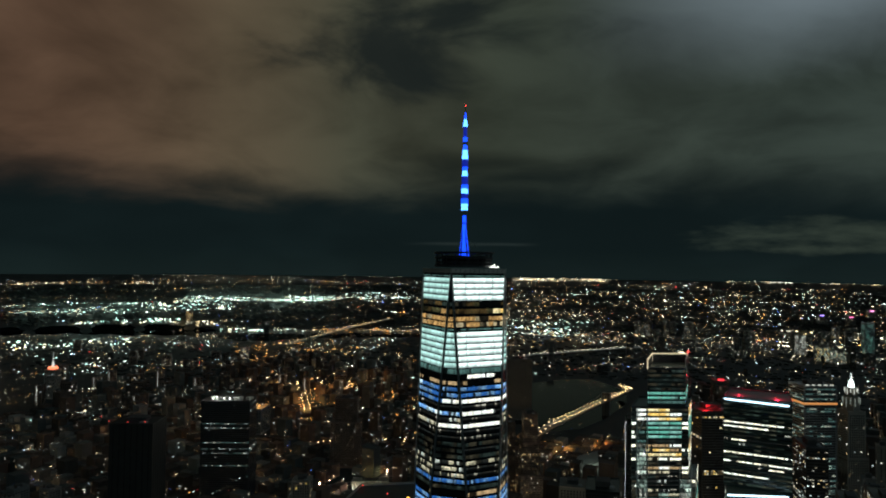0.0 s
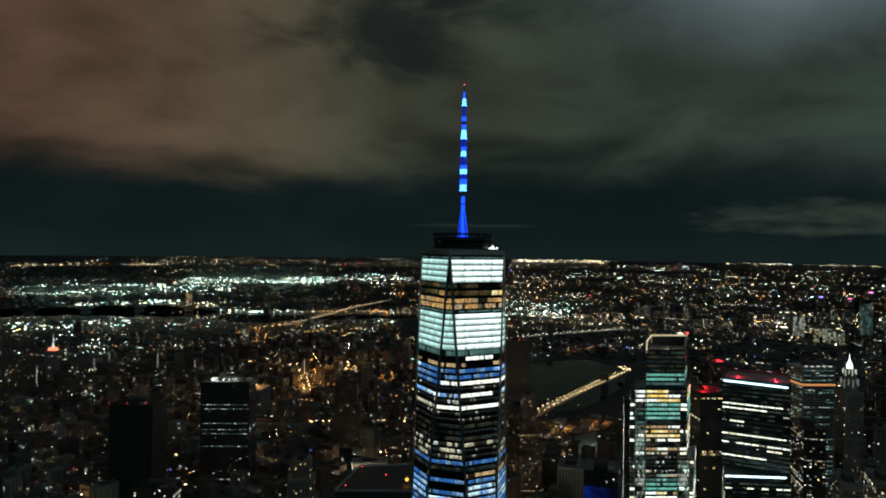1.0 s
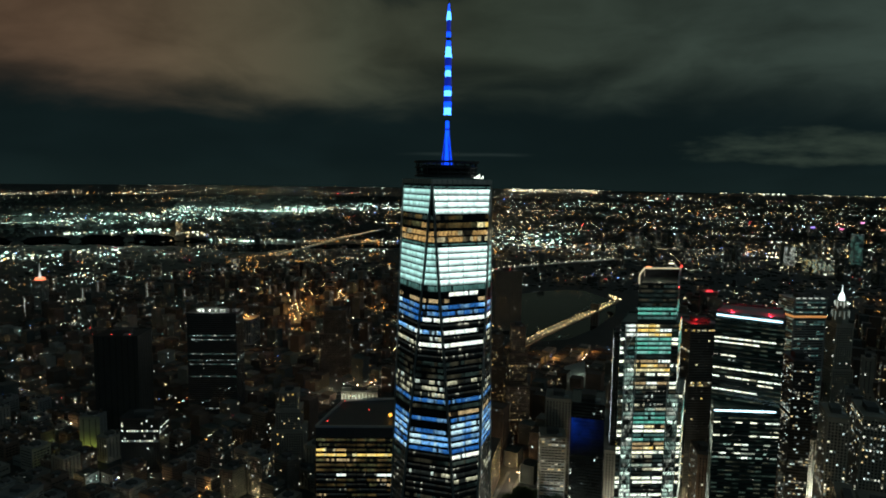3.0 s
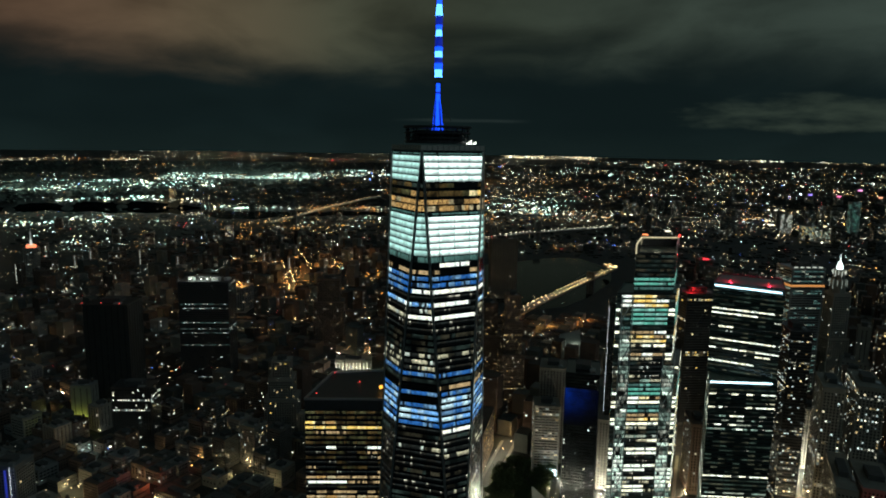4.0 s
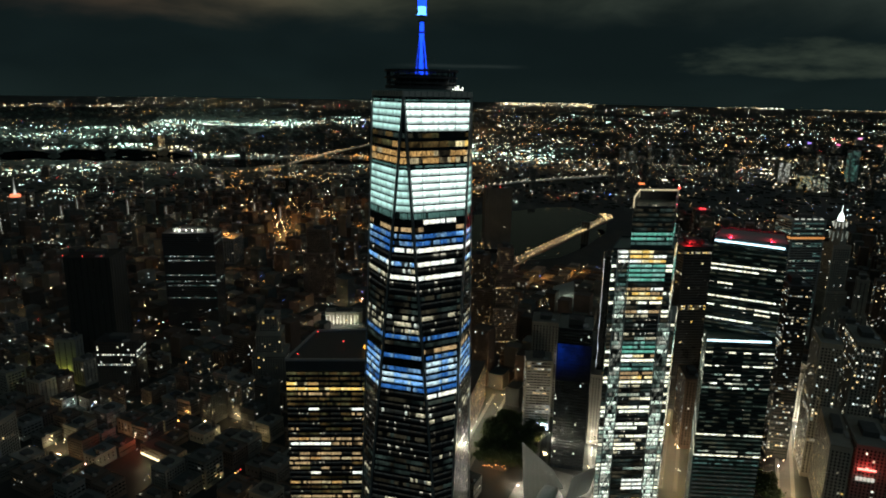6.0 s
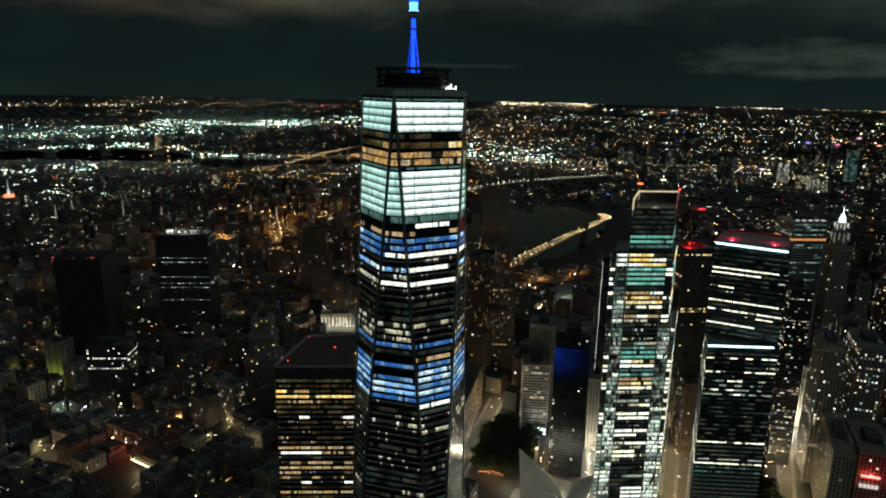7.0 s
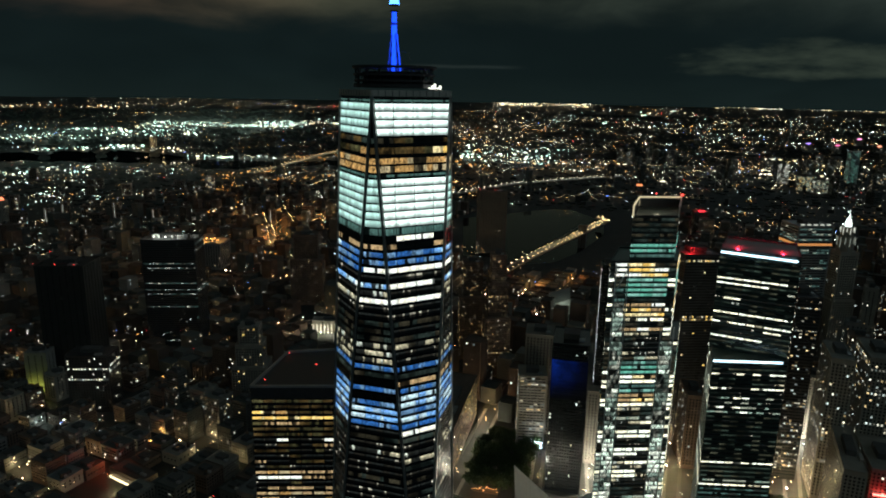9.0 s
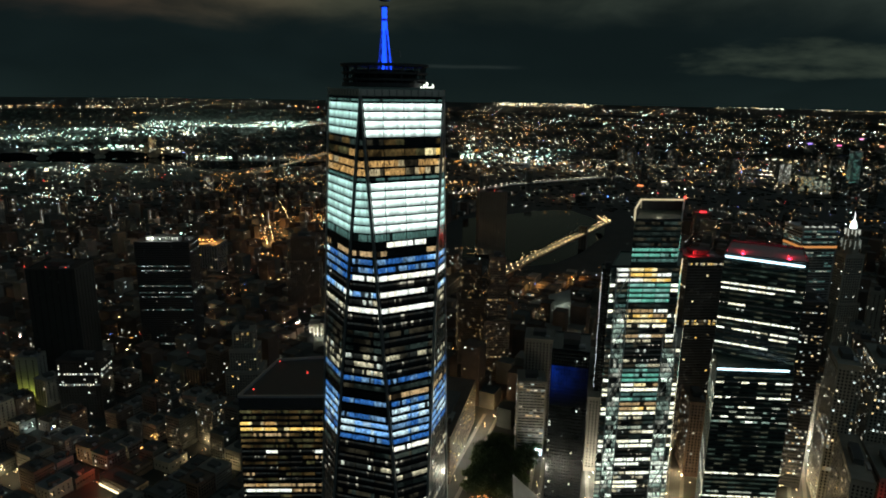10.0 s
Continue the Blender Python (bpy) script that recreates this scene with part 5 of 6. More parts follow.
scatter("roof_light", "small lamps on the near roofs", 300, 22, 54, 16, 33, L_NEAR, 0.2, 1.0, up=24, run=3, near=90)
scatter("street_light", "orange street lamps of the low districts", 1800, 12, 36, 6.8, 13.5, L_SODIUM, 0.28, 0.95, run=5, up=20, patchy=-0.05)
scatter("street_light", "orange lamps of the far avenues", 480, -22, 58, 1.6, 6.0, L_ORANGE, 0.28, 0.7, run=6, patchy=0.05)
scatter("yard_light", "brilliant cool white lamps beyond the river", 900, 28.0, 40.5, 2.72, 3.22, L_COOL, 0.22, 0.95, run=4, patchy=-0.25)
scatter("yard_light", "bright cool white lamps of a far yard", 430, 41.5, 52, 3.25, 4.05, L_COOL, 0.22, 0.95, run=4, patchy=-0.15)
scatter("yard_light", "cool white lamps between two far yards", 160, 36.5, 43, 3.2, 3.9, L_COOL, 0.5, 1.3, run=4)
scatter("yard_light", "white lamps on a far slope", 150, 22, 28, 2.4, 3.1, L_COOL, 0.4, 1.1, run=5)
scatter("horizon_light", "warm lamps along the far left horizon", 150, 42.2, 58, 1.62, 1.82, L_GOLD, 0.25, 0.75, run=5)
scatter("horizon_light", "orange lamps along the far left horizon", 30, 42.2, 50, 1.6, 1.8, L_ORANGE, 0.3, 0.8, run=5)
scatter("horizon_light", "few lamps on the far horizon", 190, 20, 44, 0.99, 1.7, L_GOLD, 0.22, 0.7)
scatter("quay_light", "cool quay lamps on the far river bank", 46, 43.8, 48.2, 4.6, 4.92, L_COOL, 0.8, 1.7, run=3)
scatter("quay_light", "cool quay lamps beside the water", 40, 40.6, 43.4, 4.55, 4.9, L_COOL, 0.8, 1.7, run=3)
scatter("quay_light", "golden quay lamps beside the water", 44, 37.2, 40.6, 4.8, 5.15, L_GOLD, 0.7, 1.5, run=3)
scatter("quay_light", "quay lamps of the river bend", 90, 30.5, 38, 5.45, 5.85, L_COOL, 0.6, 1.4, run=3)
scatter("quay_light", "orange quay lamps under the far bridge", 60, 21, 30, 5.6, 5.95, L_ORANGE, 0.6, 1.3, run=4)
scatter("park_light", "row of white lamps before the river", 60, 43.5, 52, 5.95, 6.6, L_COOL, 0.9, 1.7, run=2)
scatter("stadium_light", "glowing golden strip of lamps on the horizon", 300, 4.2, 12.0, 1.04, 1.26, L_GOLD, 0.4, 1.0, run=3)
scatter("district_light", "cool lamps of a far district", 200, 7.0, 15.0, 4.6, 6.0, L_COOL, 0.6, 1.4)
scatter("district_light", "orange lamps of a far waterside", 80, 1.0, 15.8, 5.6, 6.5, L_ORANGE, 0.6, 1.4)
scatter("district_light", "golden lamps of a far estate", 90, 8.0, 15.5, 2.6, 4.2, L_GOLD, 0.4, 1.0)
scatter("district_light", "orange lamps of a far estate", 40, 9.0, 15.5, 3.0, 4.4, L_ORANGE, 0.4, 1.0)
scatter("horizon_light", "thin line of lamps on the right horizon", 170, -22, -5.5, 1.03, 1.14, L_GOLD, 0.35, 0.9, run=5)
scatter("district_light", "cool lamps scattered over the right distance", 260, -22, 8, 1.4, 3.4, L_COOL, 0.35, 1.1)
scatter("district_light", "warm lamps around far towers", 190, -15, -9, 4.6, 7.0, L_GOLD, 0.5, 1.3)
# added lamps over yards and estates: they light the roofs to imitate haze
for b, dip, energy, tone in [(29.5 + k * 1.55, 2.95 + 0.05 * (k % 3), 1.3e5, (0.72, 1.0, 0.86)) for k in range(7)] + [(42.5 + k * 1.9, 3.6 + 0.1 * (k % 2), 0.9e5, (0.66, 1.0, 0.84)) for k in range(5)] + [
       
        (12.5, 5.9, 6e4, (1.0, 0.5, 0.18)), (6.0, 5.7, 6e4, (1.0, 0.55, 0.2)), (9.0, 5.3, 6e4, (0.75, 0.9, 1.0)), (13.0, 3.4, 6e4, (1.0, 0.5, 0.2)), (40.0, 4.75, 4e4, (1.0, 0.7, 0.35))]:
    lamp = bpy.data.lights.new("yard_flood", "POINT")
    lamp.energy, lamp.color, lamp.shadow_soft_size = energy, tone, 4.0
    new("yard_flood", lamp).location = land(b, dip, 46.0)


# ---------------------------------------------------------------- streets and their lamps
H_WARM = glow("warm_street_lamp", (1.0, 0.66, 0.32), 800.0, True)
H_WHITE = glow("white_street_lamp", (1.0, 0.90, 0.74), 1400.0, True)
H_FAR = glow("golden_avenue_lamp", (1.0, 0.58, 0.22), 22.0, True)
H_FARWHITE = glow("white_avenue_lamp", (1.0, 0.88, 0.66), 22.0, True)
H_SOFT = glow("faint_street_lamp", (1.0, 0.66, 0.32), 230.0, True)


def lamp_heads(name, label, spots, mat, r=0.3):
    tagged(part(name, blobs_mesh(name, [(x, y, z, r, r * 0.6) for x, y, z in spots], mat), mat), label, "street lamps", kind="stuff")


def street(a, b, wide, spacing, kind, lift=0.0):
    """A paved street with kerbs and a row of lamps along each side."""
    a, b = Vector((*a, 0)), Vector((*b, 0))
    u = (b - a).normalized()
    n = Vector((-u.y, u.x, 0))
    for side, w, z, mat, name in ((0, wide, 0.06, M_ROAD, "road"), (1, 4.0, 0.20, M_PAVE, "pavement"), (-1, 4.0, 0.20, M_PAVE, "pavement")):
        bm = bmesh.new()
        mid = n * side * (wide / 2 + 2.0)
        o = [a + mid - n * w / 2, a + mid + n * w / 2, b + mid + n * w / 2, b + mid - n * w / 2]
        prism(bm, [(p.x, p.y) for p in o][::-1], -0.3 + lift, z + lift)
        tagged(part(name, bm, mat), "asphalt street under lamps" if side == 0 else "stone pavement beside a street", name, kind="structure")
    count = int((b - a).length / spacing)
    for k in range(count + 1):
        for side in (-1, 1):
            if city_rng.random() < 0.28:
                continue
            p = a + u * (k * spacing + city_rng.uniform(-0.3, 0.3) * spacing) + n * side * (wide / 2 + 0.8 + city_rng.uniform(0, 0.9))
            kind.append((p.x, p.y, 8.4 + lift))
            posts.append((p.x, p.y, lift))


warm_heads, white_heads, soft_heads, far_heads, farwhite_heads, posts = [], [], [], [], [], []
KINDS = {"white": white_heads, "warm": warm_heads, "far": far_heads, "farwhite": farwhite_heads}
for a, b, wide, spacing, kind in STREETS + FAR_STREETS:
    street(a, b, wide, spacing, KINDS[kind])
# side streets of the grid, some of them lit from end to end
for c in crossings:
    for way in (ux, uy):
        if city_rng.random() < (0.34 if c.y < 900 else 0.22):
            for k in range(3):
                q = c + way * (k * 22.0 + 4.0)
                if free(q.x, q.y, 0.5):
                    (warm_heads if city_rng.random() < 0.35 else soft_heads).append((q.x, q.y, 8.4))
                    posts.append((q.x, q.y, 0))
for c in crossings:
    if city_rng.random() < (0.42 if c.y < 900 else 0.6) and free(c.x, c.y, 1):
        (warm_heads if city_rng.random() < 0.25 else soft_heads).append((c.x, c.y, 8.4))
        posts.append((c.x, c.y, 0))
lamp_heads("street_lamp_head", "warm street lamp heads along the lit streets", warm_heads, H_WARM)
lamp_heads("street_lamp_head", "white street lamp heads along the busy streets", white_heads, H_WHITE)
lamp_heads("street_lamp_head", "golden street lamp heads along far avenues", far_heads, H_FAR, 1.0)
lamp_heads("street_lamp_head", "white street lamp heads along far avenues", farwhite_heads, H_FARWHITE, 1.0)
lamp_heads("street_lamp_head", "faint street lamp heads at the crossings", soft_heads, H_SOFT)
verts, faces = [], []
for x, y, z in posts:
    k = len(verts)
    verts += [(x + dx_, y + dy_, zz) for zz in (z, z + 8.2) for dx_, dy_ in ((-0.1, -0.1), (0.1, -0.1), (0.1, 0.1), (-0.1, 0.1))]
    faces += [(k + i, k + (i + 1) % 4, k + 4 + (i + 1) % 4, k + 4 + i) for i in range(4)]
me = bpy.data.meshes.new("lamp_post")
me.from_pydata(verts, [], faces)
me.materials.append(M_DARKSTEEL)
tagged(part("lamp_post", me, None), "thin dark lamp posts along the streets", "street lamps", kind="stuff")


# ---------------------------------------------------------------- bridges
def bridge(points, wide, label, mat, spacing, piers=(), pier_h=84.0, lamps=H_WARM, r=1.0):
    t = thing("bridge", (0, 0, 0), label, "bridge")
    heads = []
    for (ax, ay, az), (bx, by, bz) in zip(points, points[1:]):
        a, b = Vector((ax, ay, az)), Vector((bx, by, bz))
        bm = bmesh.new()
        u = (b - a).normalized()
        n = Vector((-u.y, u.x, 0)).normalized()
        corners = [a - n * wide / 2, b - n * wide / 2, b + n * wide / 2, a + n * wide / 2]
        lo, hi = [bm.verts.new(c - Vector((0, 0, 2.5))) for c in corners], [bm.verts.new(c) for c in corners]
        bm.faces.new(hi)
        bm.faces.new(lo[::-1])
        for i in range(4):
            j = (i + 1) % 4
            bm.faces.new((lo[i], lo[j], hi[j], hi[i]))
        part("deck", bm, mat, t, "lamp-lit roadway deck")
        for side in (-1, 1):
            bm = bmesh.new()
            bar(bm, a + n * side * wide / 2 + Vector((0, 0, 0.9)), b + n * side * wide / 2 + Vector((0, 0, 0.9)), 0.5, 1.6)
            part("railing", bm, M_STEEL, t)
        for k in range(int((b - a).length / spacing) + 1):
            for side in (-1, 1):
                heads.append(a + u * (k * spacing) + n * side * (wide / 2 - 1.0) + Vector((0, 0, 6.5)))
    for k, h in enumerate(heads):
        if k < 240:
            bm = bmesh.new()
            bmesh.ops.create_icosphere(bm, subdivisions=1, radius=r, matrix=Matrix.Translation(h))
            part("bridge_lamp", bm, lamps, t)
    for x, y, turn in piers:
        m = pose(x, y, 0, 0, 0, turn)
        for dx_ in (-wide * 0.42, 0, wide * 0.42):
            bm = bmesh.new()
            box(bm, dx_ - 3.2, dx_ + 3.2, -5, 5, -0.5, pier_h - 6)
            bm.transform(m)
            part("pier_leg", bm, M_DARKSTONE, t, "dark stone bridge pier")
        bm = bmesh.new()
        box(bm, -wide * 0.42 - 3.6, wide * 0.42 + 3.6, -5.5, 5.5, pier_h - 6, pier_h)
        bm.transform(m)
        part("pier_cap", bm, M_DARKSTONE, t)
    return t


def cable(t, a, b, sag, r=0.4):
    a, b = Vector(a), Vector(b)
    for k in range(10):
        s0, s1 = k / 10, (k + 1) / 10
        p, q = a.lerp(b, s0) - Vector((0, 0, sag * 4 * s0 * (1 - s0))), a.lerp(b, s1) - Vector((0, 0, sag * 4 * s1 * (1 - s1)))
        bm = bmesh.new()
        rod(bm, p, q, r, r, 5)
        part("cable", bm, M_DARKSTEEL, t)


H_BRIDGE = glow("bridge_lamp", (1.0, 0.66, 0.32), 12.0, True)
H_BRIDGEFAR = glow("far_bridge_lamp", (1.0, 0.62, 0.28), 5.0)
tb = bridge([(-135, 1000, 36), (-98, 1120, 43), (54, 1648, 44), (56, 1697, 36), (26, 1812, 26)], 18, "lamp-lit stone suspension bridge over the dark river", M_ROAD, 24, [(2, 1470, -16)], 64, H_BRIDGE, 0.9)
for side in (-8, 8):
    cable(tb, (2 + side, 1470, 63), (-98 + side, 1120, 46), 3)
    cable(tb, (2 + side, 1470, 63), (54 + side, 1648, 46), 3)
p = [(-1494, 2212, 42), (-1528, 2520, 44), (-1560, 2820, 45), (-1600, 3170, 0), (-1607, 3400, 0), (-1612, 3800, 0)]
p = [(x, y, z + 45) for x, y, z in (fold(x, y) for x, y, _ in p)]
bridge(p, 30, "long lit steel bridge with orange lamps far off", M_DARKSTEEL, 46, [(-1520, 2480, 6)], 80, H_BRIDGEFAR, 1.25)
p = [(-640, 1760), (-522, 1985), (-370, 2350), (-165, 2590), (68, 2842)]
p = [(x, y, z + 41) for x, y, z in (fold(x, y) for x, y in p)]
bridge(p, 28, "dark steel bridge with a row of pale lamps", M_DARKSTEEL, 40, [(-440, 2180, 24), (-300, 2430, 35)], 95, glow("pale_bridge_lamp", (1.0, 0.88, 0.62), 4.0), 1.6)


# ---------------------------------------------------------------- trees
def tree_kind(seed, high):
    r = random.Random(seed)
    t = thing("tree", (0, 0, 0), "dark leafy city tree at night", "tree", "park trees")
    bm = bmesh.new()
    rod(bm, (0, 0, -0.2), (0.2, 0.1, high * 0.45), 0.42, 0.26, 7)
    tips = []
    for k in range(7):
        a = k * math.tau / 7 + r.uniform(-0.3, 0.3)
        tip = (math.cos(a) * high * r.uniform(0.2, 0.34), math.sin(a) * high * r.uniform(0.2, 0.34), high * r.uniform(0.55, 0.85))
        rod(bm, (0.1, 0.05, high * r.uniform(0.28, 0.44)), tip, 0.17, 0.06, 5)
        tips.append(tip)
    part("trunk", bm, M_BARK, t, "branching dark trunk")
    verts, faces = [], []
    for k in range(620):
        c = Vector(r.choice(tips + [(0, 0, high * 0.85)]))
        c += Vector((r.gauss(0, 1), r.gauss(0, 1), r.gauss(0, 0.8))) * high * 0.125
        s = r.uniform(0.7, 1.35)
        q = Euler((r.uniform(0, 6), r.uniform(0, 6), r.uniform(0, 6))).to_matrix()
        i = len(verts)
        verts += [c + q @ Vector(v) * s for v in ((-1, 0, 0), (0, -0.55, 0.15), (1, 0, 0), (0, 0.55, 0.15))]
        faces += [(i, i + 1, i + 2), (i, i + 2, i + 3)]
    me = bpy.data.meshes.new("crown")
    me.from_pydata([tuple(v) for v in verts], [], faces)
    me.materials.append(M_LEAF)
    part("crown", me, None, t, "uneven dark leaf crown")
    return t


tree_rng = random.Random(8)
kinds = [tree_kind(s, h) for s, h in ((1, 15), (2, 18), (3, 13))]
spots = []
while len(spots) < 80:
    x, y = tree_rng.uniform(-32, 42), tree_rng.uniform(282, 398)
    # the churchyard narrows away from the plaza
    if abs(x - 6 - (y - 340) * 0.05) < 31 and all(math.hypot(x - a, y - b) > 5 for a, b in spots):
        spots.append((x, y))
spots += [(283 + tree_rng.uniform(-9, 9), 330 + tree_rng.uniform(-24, 24)) for k in range(16)] + [(-160 + tree_rng.uniform(-42, 42), 560 + tree_rng.uniform(-40, 40)) for k in range(34)]
for n, (x, y) in enumerate(spots):
    m = pose(x, y, 0, 0, 0, tree_rng.uniform(0, 360))
    if n < 3:
        kinds[n].matrix_basis = m
    else:
        copy_thing(kinds[n % 3], m)


# ---------------------------------------------------------------- ribbed white station hall
def winged_hall():
    t = thing("station_hall", (0, 0, 0), "white ribbed station hall with pointed wings", "station hall")
    bm = bmesh.new()
    n = 36
    lo, hi = [], []
    for k in range(n):
        a = k * math.tau / n
        x, y = math.cos(a) * 17, math.sin(a) * 46
        c, s = math.cos(radians(-12)), math.sin(radians(-12))
        p = (66 + x * c - y * s, 205 + x * s + y * c)
        lo.append(bm.verts.new((*p, -0.2)))
        hi.append(bm.verts.new((66 + (p[0] - 66) * 0.5, 205 + (p[1] - 205) * 0.8, 24 + 4 * math.cos(2 * a))))
    for k in range(n):
        j = (k + 1) % n
        bm.faces.new((lo[k], lo[j], hi[j], hi[k]))
    bm.faces.new(hi)
    part("vault", bm, M_WHITESTEEL, t, "white steel vault")
    # two fans of ribs that rise to points
    for root_a, root_b, tip_a, tip_b, count in (((44, 208, 14), (80, 236, 20), (34, 245, 60), (66, 252, 30), 26), ((84, 214, 16), (104, 244, 16), (88, 250, 27), (112, 262, 37), 22),
                                                ((48, 176, 16), (80, 196, 22), (40, 160, 40), (74, 186, 30), 20)):
        for k in range(count):
            s = k / (count - 1)
            a, b = Vector(lerp(root_a, root_b, s)), Vector(lerp(tip_a, tip_b, s ** 0.7))
            mid = a.lerp(b, 0.5) + Vector((0, 0, 2.5 * (1 - s)))
            bm = bmesh.new()
            bar(bm, a, mid, 0.5, 1.5)
            bar(bm, mid, b, 0.45, 1.2)
            part("rib", bm, M_WHITESTEEL, t, "white steel rib")
        bm = bmesh.new()
        cols = []
        for k in range(13):
            s = k / 12
            a, b = Vector(lerp(root_a, root_b, s)), Vector(lerp(tip_a, tip_b, s ** 0.7))
            mid = a.lerp(b, 0.5) + Vector((0, 0, 2.3 * (1 - s)))
            cols.append([bm.verts.new(v) for v in (a, a.lerp(mid, 0.5), mid, mid.lerp(b, 0.5), b)])
        for p, q in zip(cols, cols[1:]):
            for j in range(4):
                bm.faces.new((p[j], q[j], q[j + 1], p[j + 1]))
        bmesh.ops.solidify(bm, geom=bm.faces[:], thickness=0.25)
        part("wing", bm, M_WHITESTEEL, t, "smooth white wing canopy")
    return t


winged_hall()
bm = bmesh.new()
prism(bm, [(20, 190), (110, 205), (118, 290), (62, 300), (28, 262)], 0.0, 0.25)
tagged(part("plaza", bm, M_PAVE), "pale stone plaza round the station hall", "pavement", kind="structure")
plaza_lamps = [(22 + k * 9.5, 262 - (k % 3) * 16, 7.5) for k in range(9)] + [(30, 205, 7.5), (112, 240, 7.5), (112, 275, 7.5)]
lamp_heads("plaza_lamp_head", "white lamps round the station plaza", plaza_lamps, H_WHITE, 0.3)


# ---------------------------------------------------------------- more neighbours with marks of their own
t = tower(-66, 372, 38, 150, 56, 3, M_BRICK, 0.12, "long limestone federal building with a dark roof", singles=60, tones=AMBERS)
tower(92, 446, 13, 150, 90, 6, M_STONE, 0.03, "pale columned office building lit by the street", singles=40)
tower(208, 418, 20, 44, 90, 8, M_BRICK, 0.12, "narrow old brick building between two towers", singles=50)
# the crown piers emit by themselves, floodlight painted as glow
G_LITPIER = glow("faint_pier_glow", (0.9, 0.95, 0.82), 0.20)
G_PIER = glow("pale_glow", (0.95, 0.92, 0.80), 0.5)
t = tower(418, 700, 33, 33, 205, 19, M_STONE, 0.03, "stepped stone skyscraper with a glowing white lantern", setbacks=2, shrink=0.82, singles=40, head=False, tones=(W_OFFICE, W_LAMPLIT))
for r0, r1, za, zb in ((4.4, 4.4, 240, 245), (3.8, 3.2, 245, 249), (3.0, 1.0, 249, 253), (0.7, 0.2, 253, 263)):
    bm = bmesh.new()
    rod(bm, (418, 700, za), (418, 700, zb), r0, r1, 10)
    part("lantern", bm, G_LANTERN, t, "white lantern stage with a painted floodlight glow")
for stage, (r, za, zb) in enumerate(((8.6, 226, 240), (11.5, 205, 226))):
    bm = bmesh.new()
    rod(bm, (418, 700, za), (418, 700, zb), r, r - 0.5, 8)
    part("crown_stage", bm, M_STONE, t, "stone crown stage")
    for k in range(12):
        a = (k + 0.4) * math.tau / 12
        x, y = 418 + (r + 0.3) * math.cos(a), 700 + (r + 0.3) * math.sin(a)
        bm = bmesh.new()
        high = (zb - za) * (0.35 + 0.4 * ((k * 7) % 5) / 5)
        bar(bm, (x, y, zb - 1 - high), (x, y, zb - 1), 0.9 - 0.25 * stage)
        part("lit_pier", bm, G_PIER if stage == 0 else G_LITPIER, t, "stone pier with a painted floodlight glow")
t = tower(332, 1828, 46, 40, 64, 12, M_DARKSTONE, 0.01, "dark block under a glowing red roof sign", pitch=5, bay=5)
bm = bmesh.new()
box(bm, 324, 342, 1806, 1808, 66, 69.5)
part("roof_sign", bm, G_SIGN, t, "glowing red roof sign")
glare("red_roof_lamp", (198, 512, 232), 16000, (1, 0.02, 0.03), 1.5)
glare("red_roof_lamp", (330, 1812, 74), 30000, (1, 0.02, 0.03), 2.0)
G_HOTSIGN = glow("red_white_neon", (1.0, 0.16, 0.13), 4.0)
for k, (x0, x1, z0, z1) in enumerate(((357.5, 373.5, 61.6, 63.2), (364.5, 366.5, 63.2, 64.6))):
    bm = bmesh.new()
    box(bm, x0, x1, 294.6, 295.4, z0, z1)
    part("red_sign", bm, G_HOTSIGN, signed, "glowing red sign bar")
for k in range(5):
    bm = bmesh.new()
    box(bm, 357.5 + k * 3.4, 360.2 + k * 3.4, 295.6, 296.4, 49.5, 53.5)
    part("lit_window", bm, G_PIER, signed, "bright window under the sign")
glare("red_sign_light", (366, 291, 62), 3500, (1, 0.02, 0.02), 1.0)
# crown of the hotel slab with a painted blue wash, wall washed yellow-green, floodlit arcade
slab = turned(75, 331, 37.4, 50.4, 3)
m, g = material("painted_blue_wash")
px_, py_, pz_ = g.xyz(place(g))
# the wash is emission, faded by position to the right and downwards
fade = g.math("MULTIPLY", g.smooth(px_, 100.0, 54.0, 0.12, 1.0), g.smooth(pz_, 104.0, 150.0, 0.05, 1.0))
W_BLUEWASH = finish(m, g, (0.015, 0.017, 0.02), 0.15, 0.0, None, (0.012, 0.075, 0.74), g.math("MULTIPLY", g.math("MULTIPLY", g.math("POWER", fade, 1.7), g.smooth(g.noise(place(g), 0.12, 3.0), 0.3, 0.65, 0.4, 1.2)), 0.17), sample=False)
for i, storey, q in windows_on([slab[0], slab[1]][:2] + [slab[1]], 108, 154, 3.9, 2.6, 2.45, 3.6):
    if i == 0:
        part("blue_pane", panes_mesh("blue_pane", [q], W_BLUEWASH), W_BLUEWASH, hotel, "pane with a painted deep blue wash")
for k in range(2):
    glare("green_wash", (-648 + k * 12, 310 + k * 4, 6), 4200, (0.75, 0.8, 0.12), 1.0)
t = tower(-368, 673, 66, 24, 20, 20, M_STONE, 0.0, "floodlit white courthouse front with tall columns", tank=False, bay=30)
for k in range(10):
    bm = bmesh.new()
    q = along((-390, 645), (-337, 664), k / 9)
    rod(bm, (*q, 0), (*q, 17), 1.1, 0.95, 10)
    part("column", bm, M_WHITESTEEL, t, "white stone column")
for k in range(5):
    glare("facade_flood", (*along((-390, 638), (-337, 657), k / 4), 3.0), 4500, (1, 0.90, 0.70), 0.6)
for k in range(2):
    glare("roof_flood", (-594 + k * 16, 520 + k * 6, 186.5), 11000, (1, 0.97, 0.85), 0.6)
